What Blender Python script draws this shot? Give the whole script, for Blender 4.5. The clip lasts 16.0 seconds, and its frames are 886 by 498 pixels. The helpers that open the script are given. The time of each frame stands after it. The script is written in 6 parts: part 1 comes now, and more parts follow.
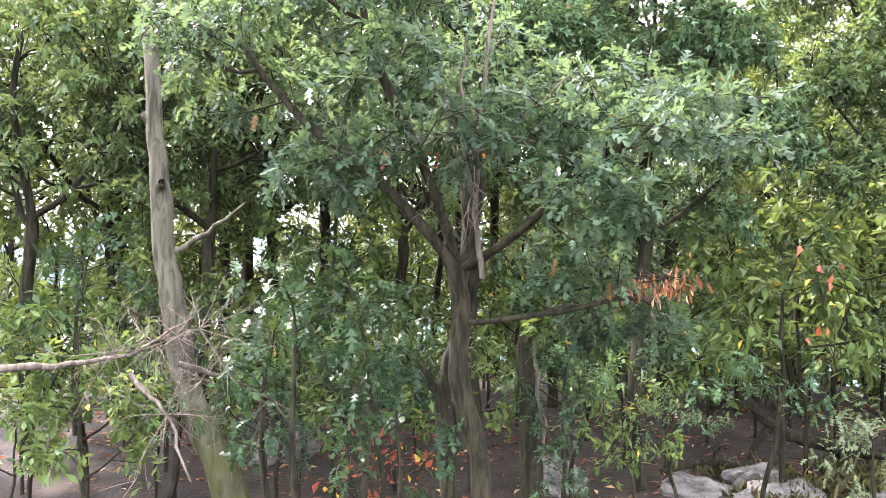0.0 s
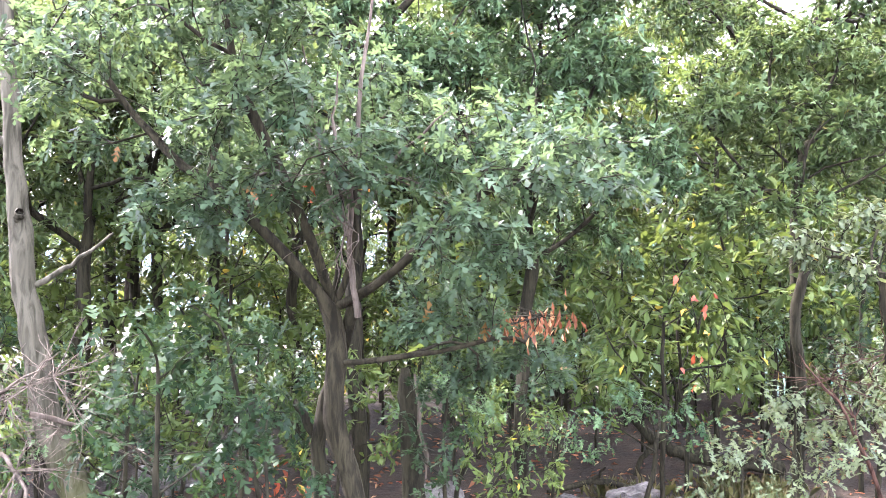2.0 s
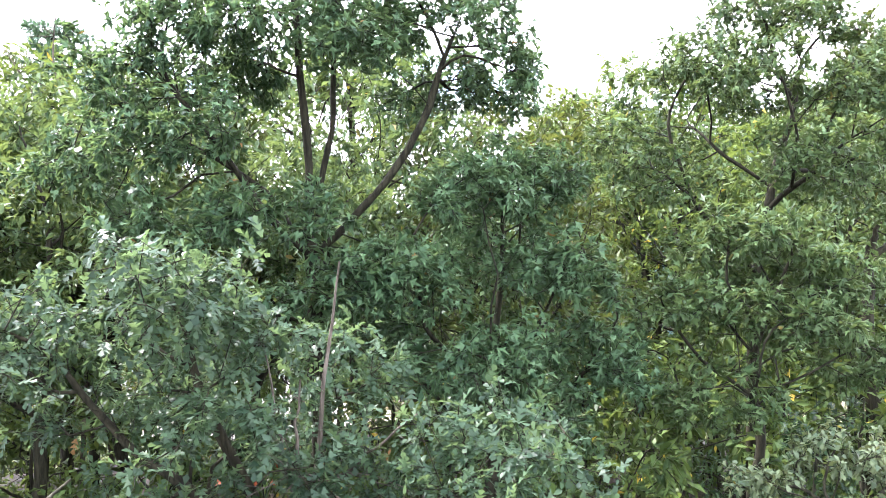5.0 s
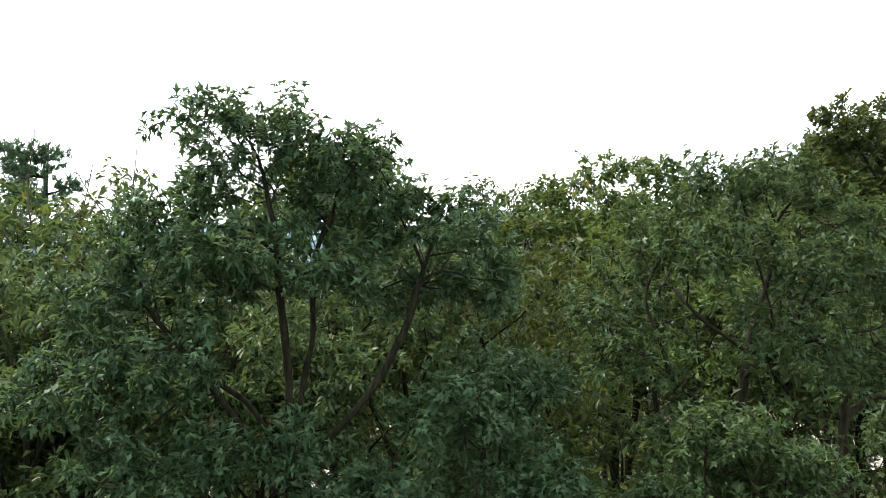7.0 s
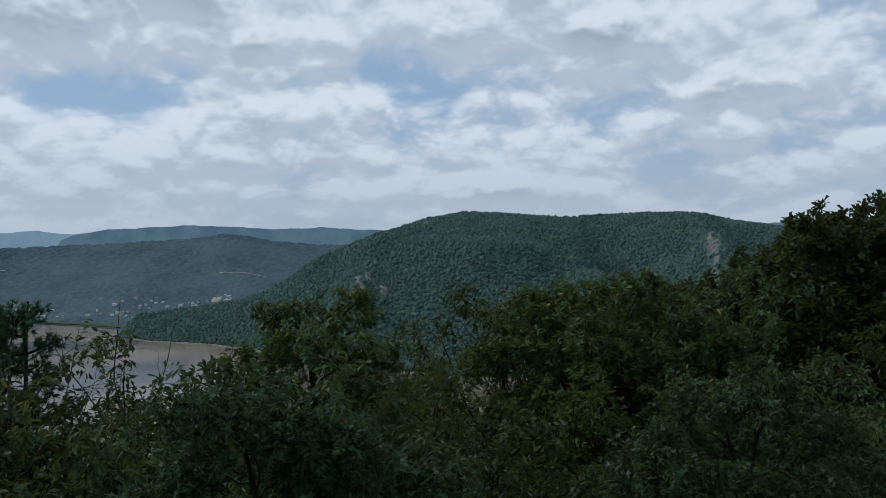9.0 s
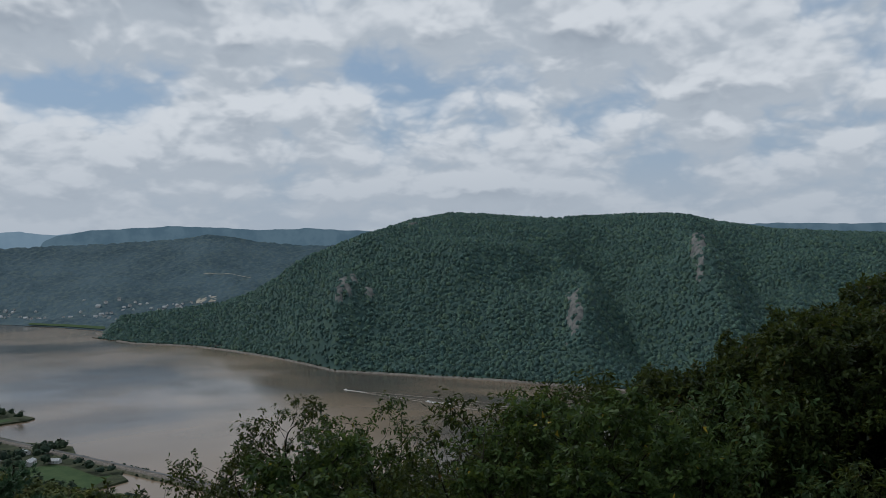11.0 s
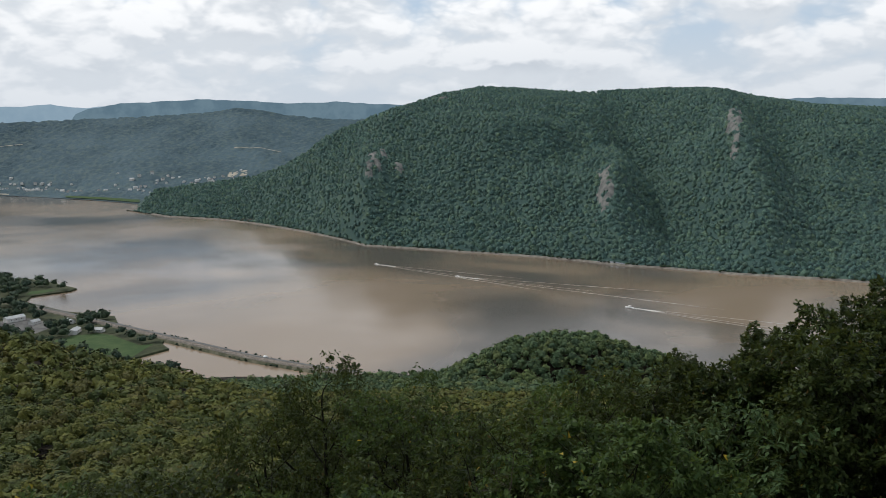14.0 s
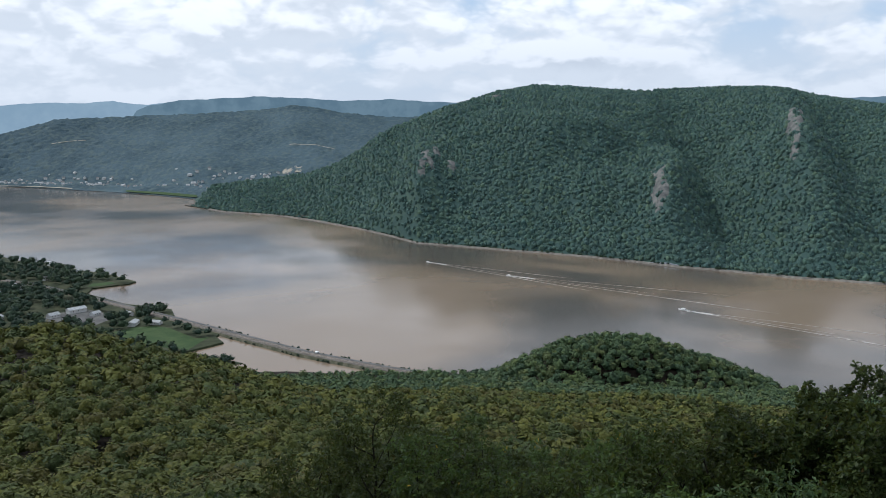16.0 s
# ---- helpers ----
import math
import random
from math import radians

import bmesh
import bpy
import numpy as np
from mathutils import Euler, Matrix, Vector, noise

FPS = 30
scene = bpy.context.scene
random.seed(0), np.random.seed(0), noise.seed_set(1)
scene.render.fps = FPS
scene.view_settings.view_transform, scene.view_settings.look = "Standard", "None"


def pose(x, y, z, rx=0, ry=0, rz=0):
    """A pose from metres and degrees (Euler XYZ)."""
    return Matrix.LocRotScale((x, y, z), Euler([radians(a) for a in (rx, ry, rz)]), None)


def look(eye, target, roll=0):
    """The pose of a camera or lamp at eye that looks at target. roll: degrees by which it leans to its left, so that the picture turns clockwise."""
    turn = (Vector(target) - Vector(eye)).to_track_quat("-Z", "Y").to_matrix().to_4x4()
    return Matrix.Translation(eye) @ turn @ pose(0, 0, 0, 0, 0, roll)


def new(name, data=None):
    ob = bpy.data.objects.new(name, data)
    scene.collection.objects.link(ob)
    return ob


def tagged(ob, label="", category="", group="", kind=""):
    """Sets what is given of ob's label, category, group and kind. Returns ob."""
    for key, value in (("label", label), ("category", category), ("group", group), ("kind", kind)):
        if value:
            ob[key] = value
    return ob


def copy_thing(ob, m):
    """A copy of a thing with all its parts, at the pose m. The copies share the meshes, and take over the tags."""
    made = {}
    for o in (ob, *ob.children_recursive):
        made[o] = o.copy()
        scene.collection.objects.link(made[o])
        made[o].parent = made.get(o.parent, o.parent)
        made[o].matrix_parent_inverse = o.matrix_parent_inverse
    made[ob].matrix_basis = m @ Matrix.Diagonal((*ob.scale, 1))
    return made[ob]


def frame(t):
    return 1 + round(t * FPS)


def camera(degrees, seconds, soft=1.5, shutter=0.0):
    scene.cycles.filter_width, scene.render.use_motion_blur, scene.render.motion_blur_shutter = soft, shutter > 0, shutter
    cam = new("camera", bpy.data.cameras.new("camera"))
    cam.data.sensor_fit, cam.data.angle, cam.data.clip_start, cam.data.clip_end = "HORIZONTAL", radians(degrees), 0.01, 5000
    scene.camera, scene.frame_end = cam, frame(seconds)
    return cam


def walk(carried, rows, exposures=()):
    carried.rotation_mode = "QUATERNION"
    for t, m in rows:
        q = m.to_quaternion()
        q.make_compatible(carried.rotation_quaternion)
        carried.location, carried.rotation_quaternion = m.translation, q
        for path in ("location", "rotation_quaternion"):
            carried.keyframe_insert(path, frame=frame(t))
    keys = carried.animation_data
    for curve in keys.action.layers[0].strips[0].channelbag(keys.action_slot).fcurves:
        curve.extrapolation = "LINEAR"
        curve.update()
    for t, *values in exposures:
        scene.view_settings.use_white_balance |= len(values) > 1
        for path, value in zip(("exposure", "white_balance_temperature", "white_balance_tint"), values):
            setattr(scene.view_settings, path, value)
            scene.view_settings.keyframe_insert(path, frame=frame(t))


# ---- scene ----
from functools import lru_cache

# ---- camera: a drone that rises straight up out of a clearing, then tips down and turns a little ----
cam = camera(55.0, 16.0, soft=0.8)
PATH = [  # t, x, y, z, yaw, pitch, roll
    (0.0, 0.0, 0.0, 2.3, 0.0, 0.0, 0.0),
    (0.5, 0.201, 0.072, 2.309, -3.7, 0.0, 0.0),
    (1.0, 0.228, 0.09, 2.332, -5.1, -0.1, 0.1),
    (1.5, 0.22, 0.101, 2.427, -5.4, -0.1, 0.1),
    (2.0, 0.223, 0.108, 2.564, -6.1, -0.2, 0.1),
    (2.5, 0.225, 0.109, 2.722, -6.6, -0.3, 0.1),
    (3.0, 0.224, 0.11, 2.963, -7.0, -0.4, 0.2),
    (3.2, 0.224, 0.11, 3.08, -7.15, -0.42, 0.2),
    (4.2, 0.224, 0.11, 3.79, -8.1, -0.6, 0.2),
    (5.3, 0.224, 0.11, 4.74, -8.85, -0.85, 0.23),
    (5.5, 0.224, 0.11, 4.94, -9, -0.85, 0.25),
    (6.0, 0.224, 0.11, 5.43, -9.4, -0.8, 0.35),
    (6.5, 0.224, 0.11, 5.88, -9.8, -0.7, 0.45),
    (7.0, 0.224, 0.11, 6.4, -10.1, -0.62, 0.6),
    (7.5, 0.224, 0.11, 6.97, -10.43, -0.6, 0.7),
    (8.0, 0.224, 0.11, 7.53, -10.75, -0.55, 0.85),
    (8.5, 0.224, 0.11, 8.26, -11.08, -0.57, 0.92),
    (9.0, 0.224, 0.11, 9.02, -11.39, -0.57, 1),
    (11.5, 0.224, 0.11, 12.44, -12.56, -0.54, 1),
    (12.0, 0.224, 0.11, 13.13, -12.76, -0.5, 0.98),
    (12.4, 0.224, 0.11, 13.63, -12.92, -0.8, 0.98),
    (12.5, 0.224, 0.11, 13.75, -12.95, -1.49, 0.98),
    (13.0, 0.224, 0.11, 14.32, -13.12, -8.97, 0.92),
    (13.5, 0.224, 0.11, 14.87, -13.05, -8.98, 0.92),
    (14.0, 0.224, 0.11, 15.53, -10.34, -8.98, 0.84),
    (14.5, 0.224, 0.11, 16.05, -8.78, -8.98, 0.78),
    (15.0, 0.224, 0.11, 16.63, -7.17, -9.01, 0.68),
    (15.5, 0.224, 0.11, 17.03, -6.69, -9.07, 0.66),
    (16.0, 0.224, 0.11, 17.35, -6.8, -9.1, 0.6),
]
EXPOSURE = [  # t, stops, kelvin, tint
    (0.0, 4.65, 6250, 28), (1.0, 4.85, 6050, 31), (2.0, 5.0, 5950, 34), (3.2, 4.88, 5900, 34), (5.5, 3.95, 5950, 19), (6.5, 3.2, 6150, 13), (7.0, 2.3, 6350, 10), (7.5, 1.0, 5700, 6), (8.0, 0.20, 5650, 6), (9.0, -0.34, 5500, 6),
    (11.5, -0.50, 5950, 8), (12.5, -0.58, 6250, 9), (13.0, -0.60, 6300, 9), (13.5, -0.12, 6300, 9), (14.5, 0.25, 6050, 9), (16.0, 0.27, 5750, 9)]
walk(cam, [(t, pose(x, y, z, 90 + p, r, w)) for t, x, y, z, w, p, r in PATH], EXPOSURE)

# ---- world: broken cloud over a pale blue sky ----
SUN_AZ, SUN_EL = 58.0, 50.0     # degrees to the left of the y axis, and above the horizon
world = bpy.data.worlds.new("sky")
scene.world = world
world.use_nodes = True


class Net:
    """Short hand for a node tree."""

    def __init__(self, tree):
        self.t = tree
        self.t.nodes.clear()

    def n(self, kind, **inputs):
        return self.fill(self.t.nodes.new(kind), **inputs)

    def fill(self, node, **inputs):
        for k, v in inputs.items():
            key = int(k[1:]) if k[0] == "i" and k[1:].isdigit() else k.replace("_", " ")
            if isinstance(v, bpy.types.NodeSocket):
                self.t.links.new(v, node.inputs[key])
            else:
                node.inputs[key].default_value = v
        return node

    def math(self, op, a, b=0.0, c=0.0, clamp=False):
        node = self.t.nodes.new("ShaderNodeMath")
        node.operation, node.use_clamp = op, clamp
        return self.fill(node, i0=a, i1=b, i2=c).outputs[0]

    def noise(self, vec, scale, detail=4.0, rough=0.55, distort=0.0):
        return self.n("ShaderNodeTexNoise", Vector=vec, Scale=scale, Detail=detail, Roughness=rough, Distortion=distort).outputs["Fac"]

    def ramp(self, fac, lo, hi, a=0.0, b=1.0):
        node = self.t.nodes.new("ShaderNodeMapRange")
        node.interpolation_type = "SMOOTHSTEP"
        return self.fill(node, i0=fac, i1=lo, i2=hi, i3=a, i4=b).outputs[0]

    def mix(self, fac, a, b, blend="MIX"):
        m = self.t.nodes.new("ShaderNodeMix")
        m.data_type, m.blend_type = "RGBA", blend
        for k, v in ((0, fac), (6, a), (7, b)):
            if isinstance(v, bpy.types.NodeSocket):
                self.t.links.new(v, m.inputs[k])
            else:
                m.inputs[k].default_value = v if k == 0 else (*v, 1.0)
        return m.outputs[2]

    def link(self, a, b):
        self.t.links.new(a, b)


w = Net(world.node_tree)
way = w.n("ShaderNodeTexCoord").outputs["Generated"]
axes = w.n("ShaderNodeSeparateXYZ", Vector=way).outputs
sky = w.n("ShaderNodeTexSky")
sky.sky_type, sky.sun_disc, sky.sun_elevation, sky.sun_rotation = "NISHITA", False, radians(SUN_EL), radians(-SUN_AZ)
sky.altitude, sky.dust_density = 300.0, 2.0
blue = w.mix(1.0, sky.outputs[0], (0.10, 0.10, 0.10), "MULTIPLY")
# clouds: a deck of billows at one height, drawn together towards the horizon, lit from above, with grey bellies and blue gaps
depth = w.math("DIVIDE", 1.0, w.math("ADD", w.math("MAXIMUM", axes[2], 0.0), 0.45))
deck = w.n("ShaderNodeCombineXYZ", X=w.math("MULTIPLY", axes[0], depth), Y=w.math("MULTIPLY", axes[1], depth), Z=0.0).outputs[0]


def billows(v):
    big = w.noise(v, 1.7, 2.0, 0.5, 0.3)
    fine = w.noise(v, 3.6, 7.0, 0.52, 0.2)
    puff = w.t.nodes.new("ShaderNodeTexVoronoi")
    puff.feature = "SMOOTH_F1"
    w.fill(puff, Vector=w.n("ShaderNodeVectorMath", i0=v, i1=w.mix(1.0, w.n("ShaderNodeTexNoise", Vector=v, Scale=7.0, Detail=3.0).outputs["Color"], (0.13, 0.13, 0.13), "MULTIPLY")).outputs[0], Scale=5.0, Detail=3.0, Roughness=0.5, Lacunarity=2.2, Smoothness=0.3)
    heaped = w.math("SUBTRACT", 0.85, puff.outputs["Distance"])
    return w.math("ADD", w.math("ADD", w.math("MULTIPLY", big, 0.78), w.math("MULTIPLY", fine, 0.26)), w.math("MULTIPLY", heaped, 0.24))


here = billows(w.n("ShaderNodeMapping", Vector=deck, Location=(3.1, 7.4, 0.0)).outputs[0])
above = billows(w.n("ShaderNodeMapping", Vector=deck, Location=(3.1, 7.4, 0.0), Scale=(0.970, 0.970, 1.0)).outputs[0])
cover = w.ramp(here, 0.35, 0.50)
lit = w.ramp(w.math("SUBTRACT", here, above), -0.055, 0.075)
thick = w.ramp(here, 0.50, 0.74)
belly = w.mix(thick, (0.62, 0.64, 0.66), (0.41, 0.44, 0.48))
white = w.mix(lit, belly, (0.92, 0.90, 0.88))
gap = w.mix(0.75, blue, (0.42, 0.53, 0.66))
clouds = w.mix(cover, gap, white)
low = w.ramp(axes[2], 0.0, 0.16, 1.0, 0.0)
hazy = w.mix(w.math("MULTIPLY", low, 0.80), clouds, (0.58, 0.605, 0.635))
back = w.n("ShaderNodeBackground", Color=hazy, Strength=1.0)
w.link(back.outputs[0], w.n("ShaderNodeOutputWorld").inputs[0])

sun = new("sun", bpy.data.lights.new("sun", "SUN"))
sun.data.energy, sun.data.angle, sun.data.color = 2.2, radians(3.0), (1.0, 0.94, 0.84)
a, e = radians(SUN_AZ), radians(SUN_EL)
SUN_WAY = Vector((-math.sin(a) * math.cos(e), math.cos(a) * math.cos(e), math.sin(e)))
sun.matrix_world = look(SUN_WAY * 100, (0, 0, 0))

# ---- materials ----


def material(name):
    m = bpy.data.materials.new(name)
    m.use_nodes = True
    return m, Net(m.node_tree)


def finish(net, shader):
    out = net.n("ShaderNodeOutputMaterial")
    net.link(shader, out.inputs[0])


def bumped(net, height, strength, distance):
    return net.n("ShaderNodeBump", Height=height, Strength=strength, Distance=distance).outputs[0]


def leaf_material(name, dark, light, odd=(0.30, 0.22, 0.03), odd_share=0.02, through_light=0.36, gloss=0.45, sheen=0.22):
    """Leaf blades: each one a little different, a few turning, light coming through them."""
    m, q = material(name)
    r = q.n("ShaderNodeNewGeometry").outputs["Random Per Island"]
    ob = q.n("ShaderNodeObjectInfo").outputs["Random"]
    pos = q.n("ShaderNodeTexCoord").outputs["Object"]
    patch = q.noise(pos, 0.9, 3.0)
    f = q.math("ADD", q.math("MULTIPLY", r, 0.6), q.math("MULTIPLY", q.math("ADD", patch, q.math("MULTIPLY", ob, 0.25)), 0.6), 0.0)
    col = q.mix(q.ramp(f, 0.30, 0.95), dark, light)
    dice = q.n("ShaderNodeTexWhiteNoise")
    dice.noise_dimensions = "1D"
    r2 = q.fill(dice, W=q.math("MULTIPLY", r, 931.7)).outputs[0]
    col = q.mix(q.math("GREATER_THAN", r2, 1.0 - odd_share), col, odd)
    p = q.n("ShaderNodeBsdfPrincipled", Base_Color=col, Roughness=gloss)
    p.inputs["Specular IOR Level"].default_value = sheen
    tr = q.n("ShaderNodeBsdfTranslucent", Color=q.mix(0.7, col, (light[0] * 1.9, light[1] * 1.5, light[2] * 0.95)))
    mix = q.n("ShaderNodeMixShader", i0=through_light, i1=p.outputs[0], i2=tr.outputs[0])
    finish(q, mix.outputs[0])
    return m


def bark_material(name, dark, light, moss=None, scale=9.0, rough=0.9):
    m, q = material(name)
    pos = q.n("ShaderNodeTexCoord").outputs["Object"]
    stretched = q.n("ShaderNodeMapping", Vector=pos, Scale=(1.0, 1.0, 0.16)).outputs[0]
    ridges = q.noise(stretched, scale * 3.0, 6.0, 0.6, 0.6)
    spots = q.noise(pos, scale * 0.5, 4.0)
    col = q.mix(q.ramp(ridges, 0.35, 0.65), dark, light)
    col = q.mix(q.ramp(spots, 0.5, 0.72, 0.0, 0.55), col, tuple(0.5 * (x + y) * 1.25 for x, y in zip(dark, light)))
    if moss:
        z = q.n("ShaderNodeSeparateXYZ", Vector=pos).outputs[2]
        grown = q.math("MULTIPLY", q.ramp(z, 0.25, 1.5, 1.0, 0.0), q.ramp(q.noise(pos, 3.0, 5.0), 0.35, 0.55))
        col = q.mix(grown, col, moss)
    p = q.n("ShaderNodeBsdfPrincipled", Base_Color=col, Roughness=rough, Normal=bumped(q, ridges, 0.8, 0.02))
    p.inputs["Specular IOR Level"].default_value = 0.08
    finish(q, p.outputs[0])
    return m


def plain_material(name, a, b, scale=4.0, rough=0.8, relief=0.3, depth=0.02, metal=0.0, coords="Object"):
    m, q = material(name)
    pos = q.n("ShaderNodeTexCoord").outputs[coords]
    f = q.noise(pos, scale, 6.0, 0.6)
    g = q.noise(pos, scale * 7.0, 4.0, 0.6)
    col = q.mix(q.ramp(q.math("ADD", q.math("MULTIPLY", f, 0.7), q.math("MULTIPLY", g, 0.3)), 0.35, 0.65), a, b)
    p = q.n("ShaderNodeBsdfPrincipled", Base_Color=col, Roughness=rough, Metallic=metal, Normal=bumped(q, g, relief, depth))
    p.inputs["Specular IOR Level"].default_value = 0.2
    finish(q, p.outputs[0])
    return m


M_OAK = leaf_material("oak_leaf", (0.009, 0.024, 0.008), (0.056, 0.090, 0.024), odd_share=0.006, sheen=0.10)
M_OAK_DEEP = leaf_material("deep_green_oak_leaf", (0.006, 0.019, 0.010), (0.036, 0.066, 0.034), odd=(0.12, 0.06, 0.02), odd_share=0.0015, through_light=0.5, sheen=0.16)
M_TEAL = leaf_material("blue_green_oak_leaf", (0.010, 0.028, 0.013), (0.057, 0.104, 0.047), odd=(0.12, 0.06, 0.02), odd_share=0.002, sheen=0.10)
M_OAK_LIGHT = leaf_material("yellow_green_leaf", (0.014, 0.035, 0.012), (0.055, 0.090, 0.034), odd=(0.14, 0.11, 0.03), odd_share=0.003, sheen=0.12)
# Olive leaf, darkened: cloud shade over the ridge is put into its colour.
M_OLIVE_SHADE = leaf_material("olive_leaf_with_cloud_shade", (0.005, 0.013, 0.004), (0.044, 0.062, 0.017), odd=(0.10, 0.06, 0.02), odd_share=0.006, sheen=0.10)
M_PALE = leaf_material("pale_leaf", (0.024, 0.046, 0.021), (0.074, 0.100, 0.047), odd_share=0.002)
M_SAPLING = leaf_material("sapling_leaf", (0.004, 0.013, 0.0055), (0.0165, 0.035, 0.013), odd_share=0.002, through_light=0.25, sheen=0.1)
M_DEAD = leaf_material("dead_leaf", (0.055, 0.022, 0.010), (0.13, 0.056, 0.026), odd=(0.3, 0.2, 0.1), odd_share=0.15, through_light=0.3, gloss=0.7)
M_RED = leaf_material("red_leaf", (0.07, 0.016, 0.010), (0.17, 0.045, 0.018), odd_share=0.1, gloss=0.6)
M_NEEDLE = leaf_material("pine_needle", (0.022, 0.055, 0.030), (0.055, 0.105, 0.050), odd_share=0.0, through_light=0.15)
M_GRASS = leaf_material("grass_blade", (0.025, 0.040, 0.012), (0.075, 0.080, 0.028), odd=(0.13, 0.11, 0.06), odd_share=0.25)
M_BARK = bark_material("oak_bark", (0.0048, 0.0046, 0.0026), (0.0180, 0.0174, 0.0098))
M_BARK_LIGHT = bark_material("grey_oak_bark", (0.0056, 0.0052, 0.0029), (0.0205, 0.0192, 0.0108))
M_SNAG = bark_material("bare_weathered_wood", (0.0175, 0.0172, 0.0112), (0.055, 0.0540, 0.0375), moss=(0.028, 0.032, 0.008), scale=6.0)
M_TWIG = bark_material("dead_twig", (0.028, 0.0235, 0.0175), (0.074, 0.064, 0.049))
M_BROWN = bark_material("brown_twig", (0.018, 0.010, 0.007), (0.060, 0.034, 0.023))
M_ROCK = plain_material("lichened_rock", (0.03, 0.029, 0.026), (0.10, 0.097, 0.086), 2.4, 0.9, 0.7, 0.03)
M_CLIFF = plain_material("pale_cliff", (0.06, 0.066, 0.066), (0.165, 0.163, 0.152), 0.05, 0.95, 0.6, 2.0)

# ---- landscape ----
RIVER = -300.0
TURN = radians(-6.8)    # the valley's axis against the world's y axis
rng = np.random.default_rng(7)


def mesh_of(name, verts, faces, mats, index=None, smooth=False):
    me = bpy.data.meshes.new(name)
    verts = np.asarray(verts, dtype=np.float32)
    if isinstance(faces, np.ndarray):
        n, k = faces.shape
        me.vertices.add(len(verts))
        me.vertices.foreach_set("co", verts.ravel())
        me.loops.add(n * k)
        me.loops.foreach_set("vertex_index", faces.astype(np.int32).ravel())
        me.polygons.add(n)
        me.polygons.foreach_set("loop_start", np.arange(0, n * k, k, dtype=np.int32))
        me.polygons.foreach_set("loop_total", np.full(n, k, dtype=np.int32))
    else:
        me.from_pydata(verts.tolist(), [], faces)
    for m in mats if isinstance(mats, (list, tuple)) else [mats]:
        me.materials.append(m)
    if index is not None:
        me.polygons.foreach_set("material_index", np.asarray(index, dtype=np.int32))
    if smooth:
        me.polygons.foreach_set("use_smooth", np.ones(len(me.polygons), dtype=bool))
    me.update(calc_edges=True)
    return me


def part(name, data, material_used, parent, label=""):
    """One mesh object under a thing or a part; data is a mesh, a bmesh or (verts, faces)."""
    if isinstance(data, bmesh.types.BMesh):
        me = bpy.data.meshes.new(name)
        data.to_mesh(me)
        data.free()
        me.materials.append(material_used)
    elif isinstance(data, tuple):
        me = mesh_of(name, data[0], data[1], material_used)
    else:
        me = data
    ob = new(name, me)
    ob.parent = parent
    if label:
        tagged(ob, label)
    return ob


def thing(name, m, label, category, group="", kind=""):
    ob = new(name)
    ob.empty_display_size = 0.2
    ob.matrix_basis = m
    return tagged(ob, label, category, group, kind)


def valley(x, y):
    """From the valley's own axes to the world's."""
    c, s = math.cos(TURN), math.sin(TURN)
    return c * x - s * y, s * x + c * y


def polar(az, r):
    az = np.radians(az)
    return valley(r * np.sin(az), r * np.cos(az))


def azimuth(x, y):
    """The bearing from the valley's axis, in degrees to the right, and the distance."""
    c, s = math.cos(TURN), math.sin(TURN)
    vx, vy = c * x + s * y, -s * x + c * y
    return np.degrees(np.arctan2(vx, vy)), np.hypot(vx, vy)


def hash2(i, j, k):
    v = np.sin(i * 127.1 + j * 311.7 + k * 74.7) * 43758.5453
    return v - np.floor(v)


def smooth_noise(x, y, k=0):
    i, j = np.floor(x), np.floor(y)
    u, v = x - i, y - j
    u, v = u * u * (3 - 2 * u), v * v * (3 - 2 * v)
    return (hash2(i, j, k) * (1 - u) + hash2(i + 1, j, k) * u) * (1 - v) + (hash2(i, j + 1, k) * (1 - u) + hash2(i + 1, j + 1, k) * u) * v


def fractal(x, y, octaves=4, k=0):
    return sum(smooth_noise(x * 2 ** o, y * 2 ** o, k + o) / 2 ** o for o in range(octaves)) / 2.0


def crowns(x, y, cell, k=0):
    """Domes of tree crowns standing side by side: 0 in the gaps, 1 on top."""
    best = np.zeros_like(x)
    ci, cj = np.floor(x / cell), np.floor(y / cell)
    for di in (-1, 0, 1):
        for dj in (-1, 0, 1):
            i, j = ci + di, cj + dj
            px, py = (i + hash2(i, j, k)) * cell, (j + hash2(i, j, k + 5)) * cell
            rad = cell * (0.55 + 0.4 * hash2(i, j, k + 9))
            d = np.hypot(x - px, y - py) / rad
            best = np.maximum(best, np.sqrt(np.clip(1 - d * d, 0, 1)) * (0.6 + 0.4 * hash2(i, j, k + 3)))
    return best


def sheet(nu, nv):
    i = (np.arange(nu - 1)[:, None] * nv + np.arange(nv - 1)[None, :]).ravel()
    return np.stack([i, i + nv, i + nv + 1, i + 1], 1)


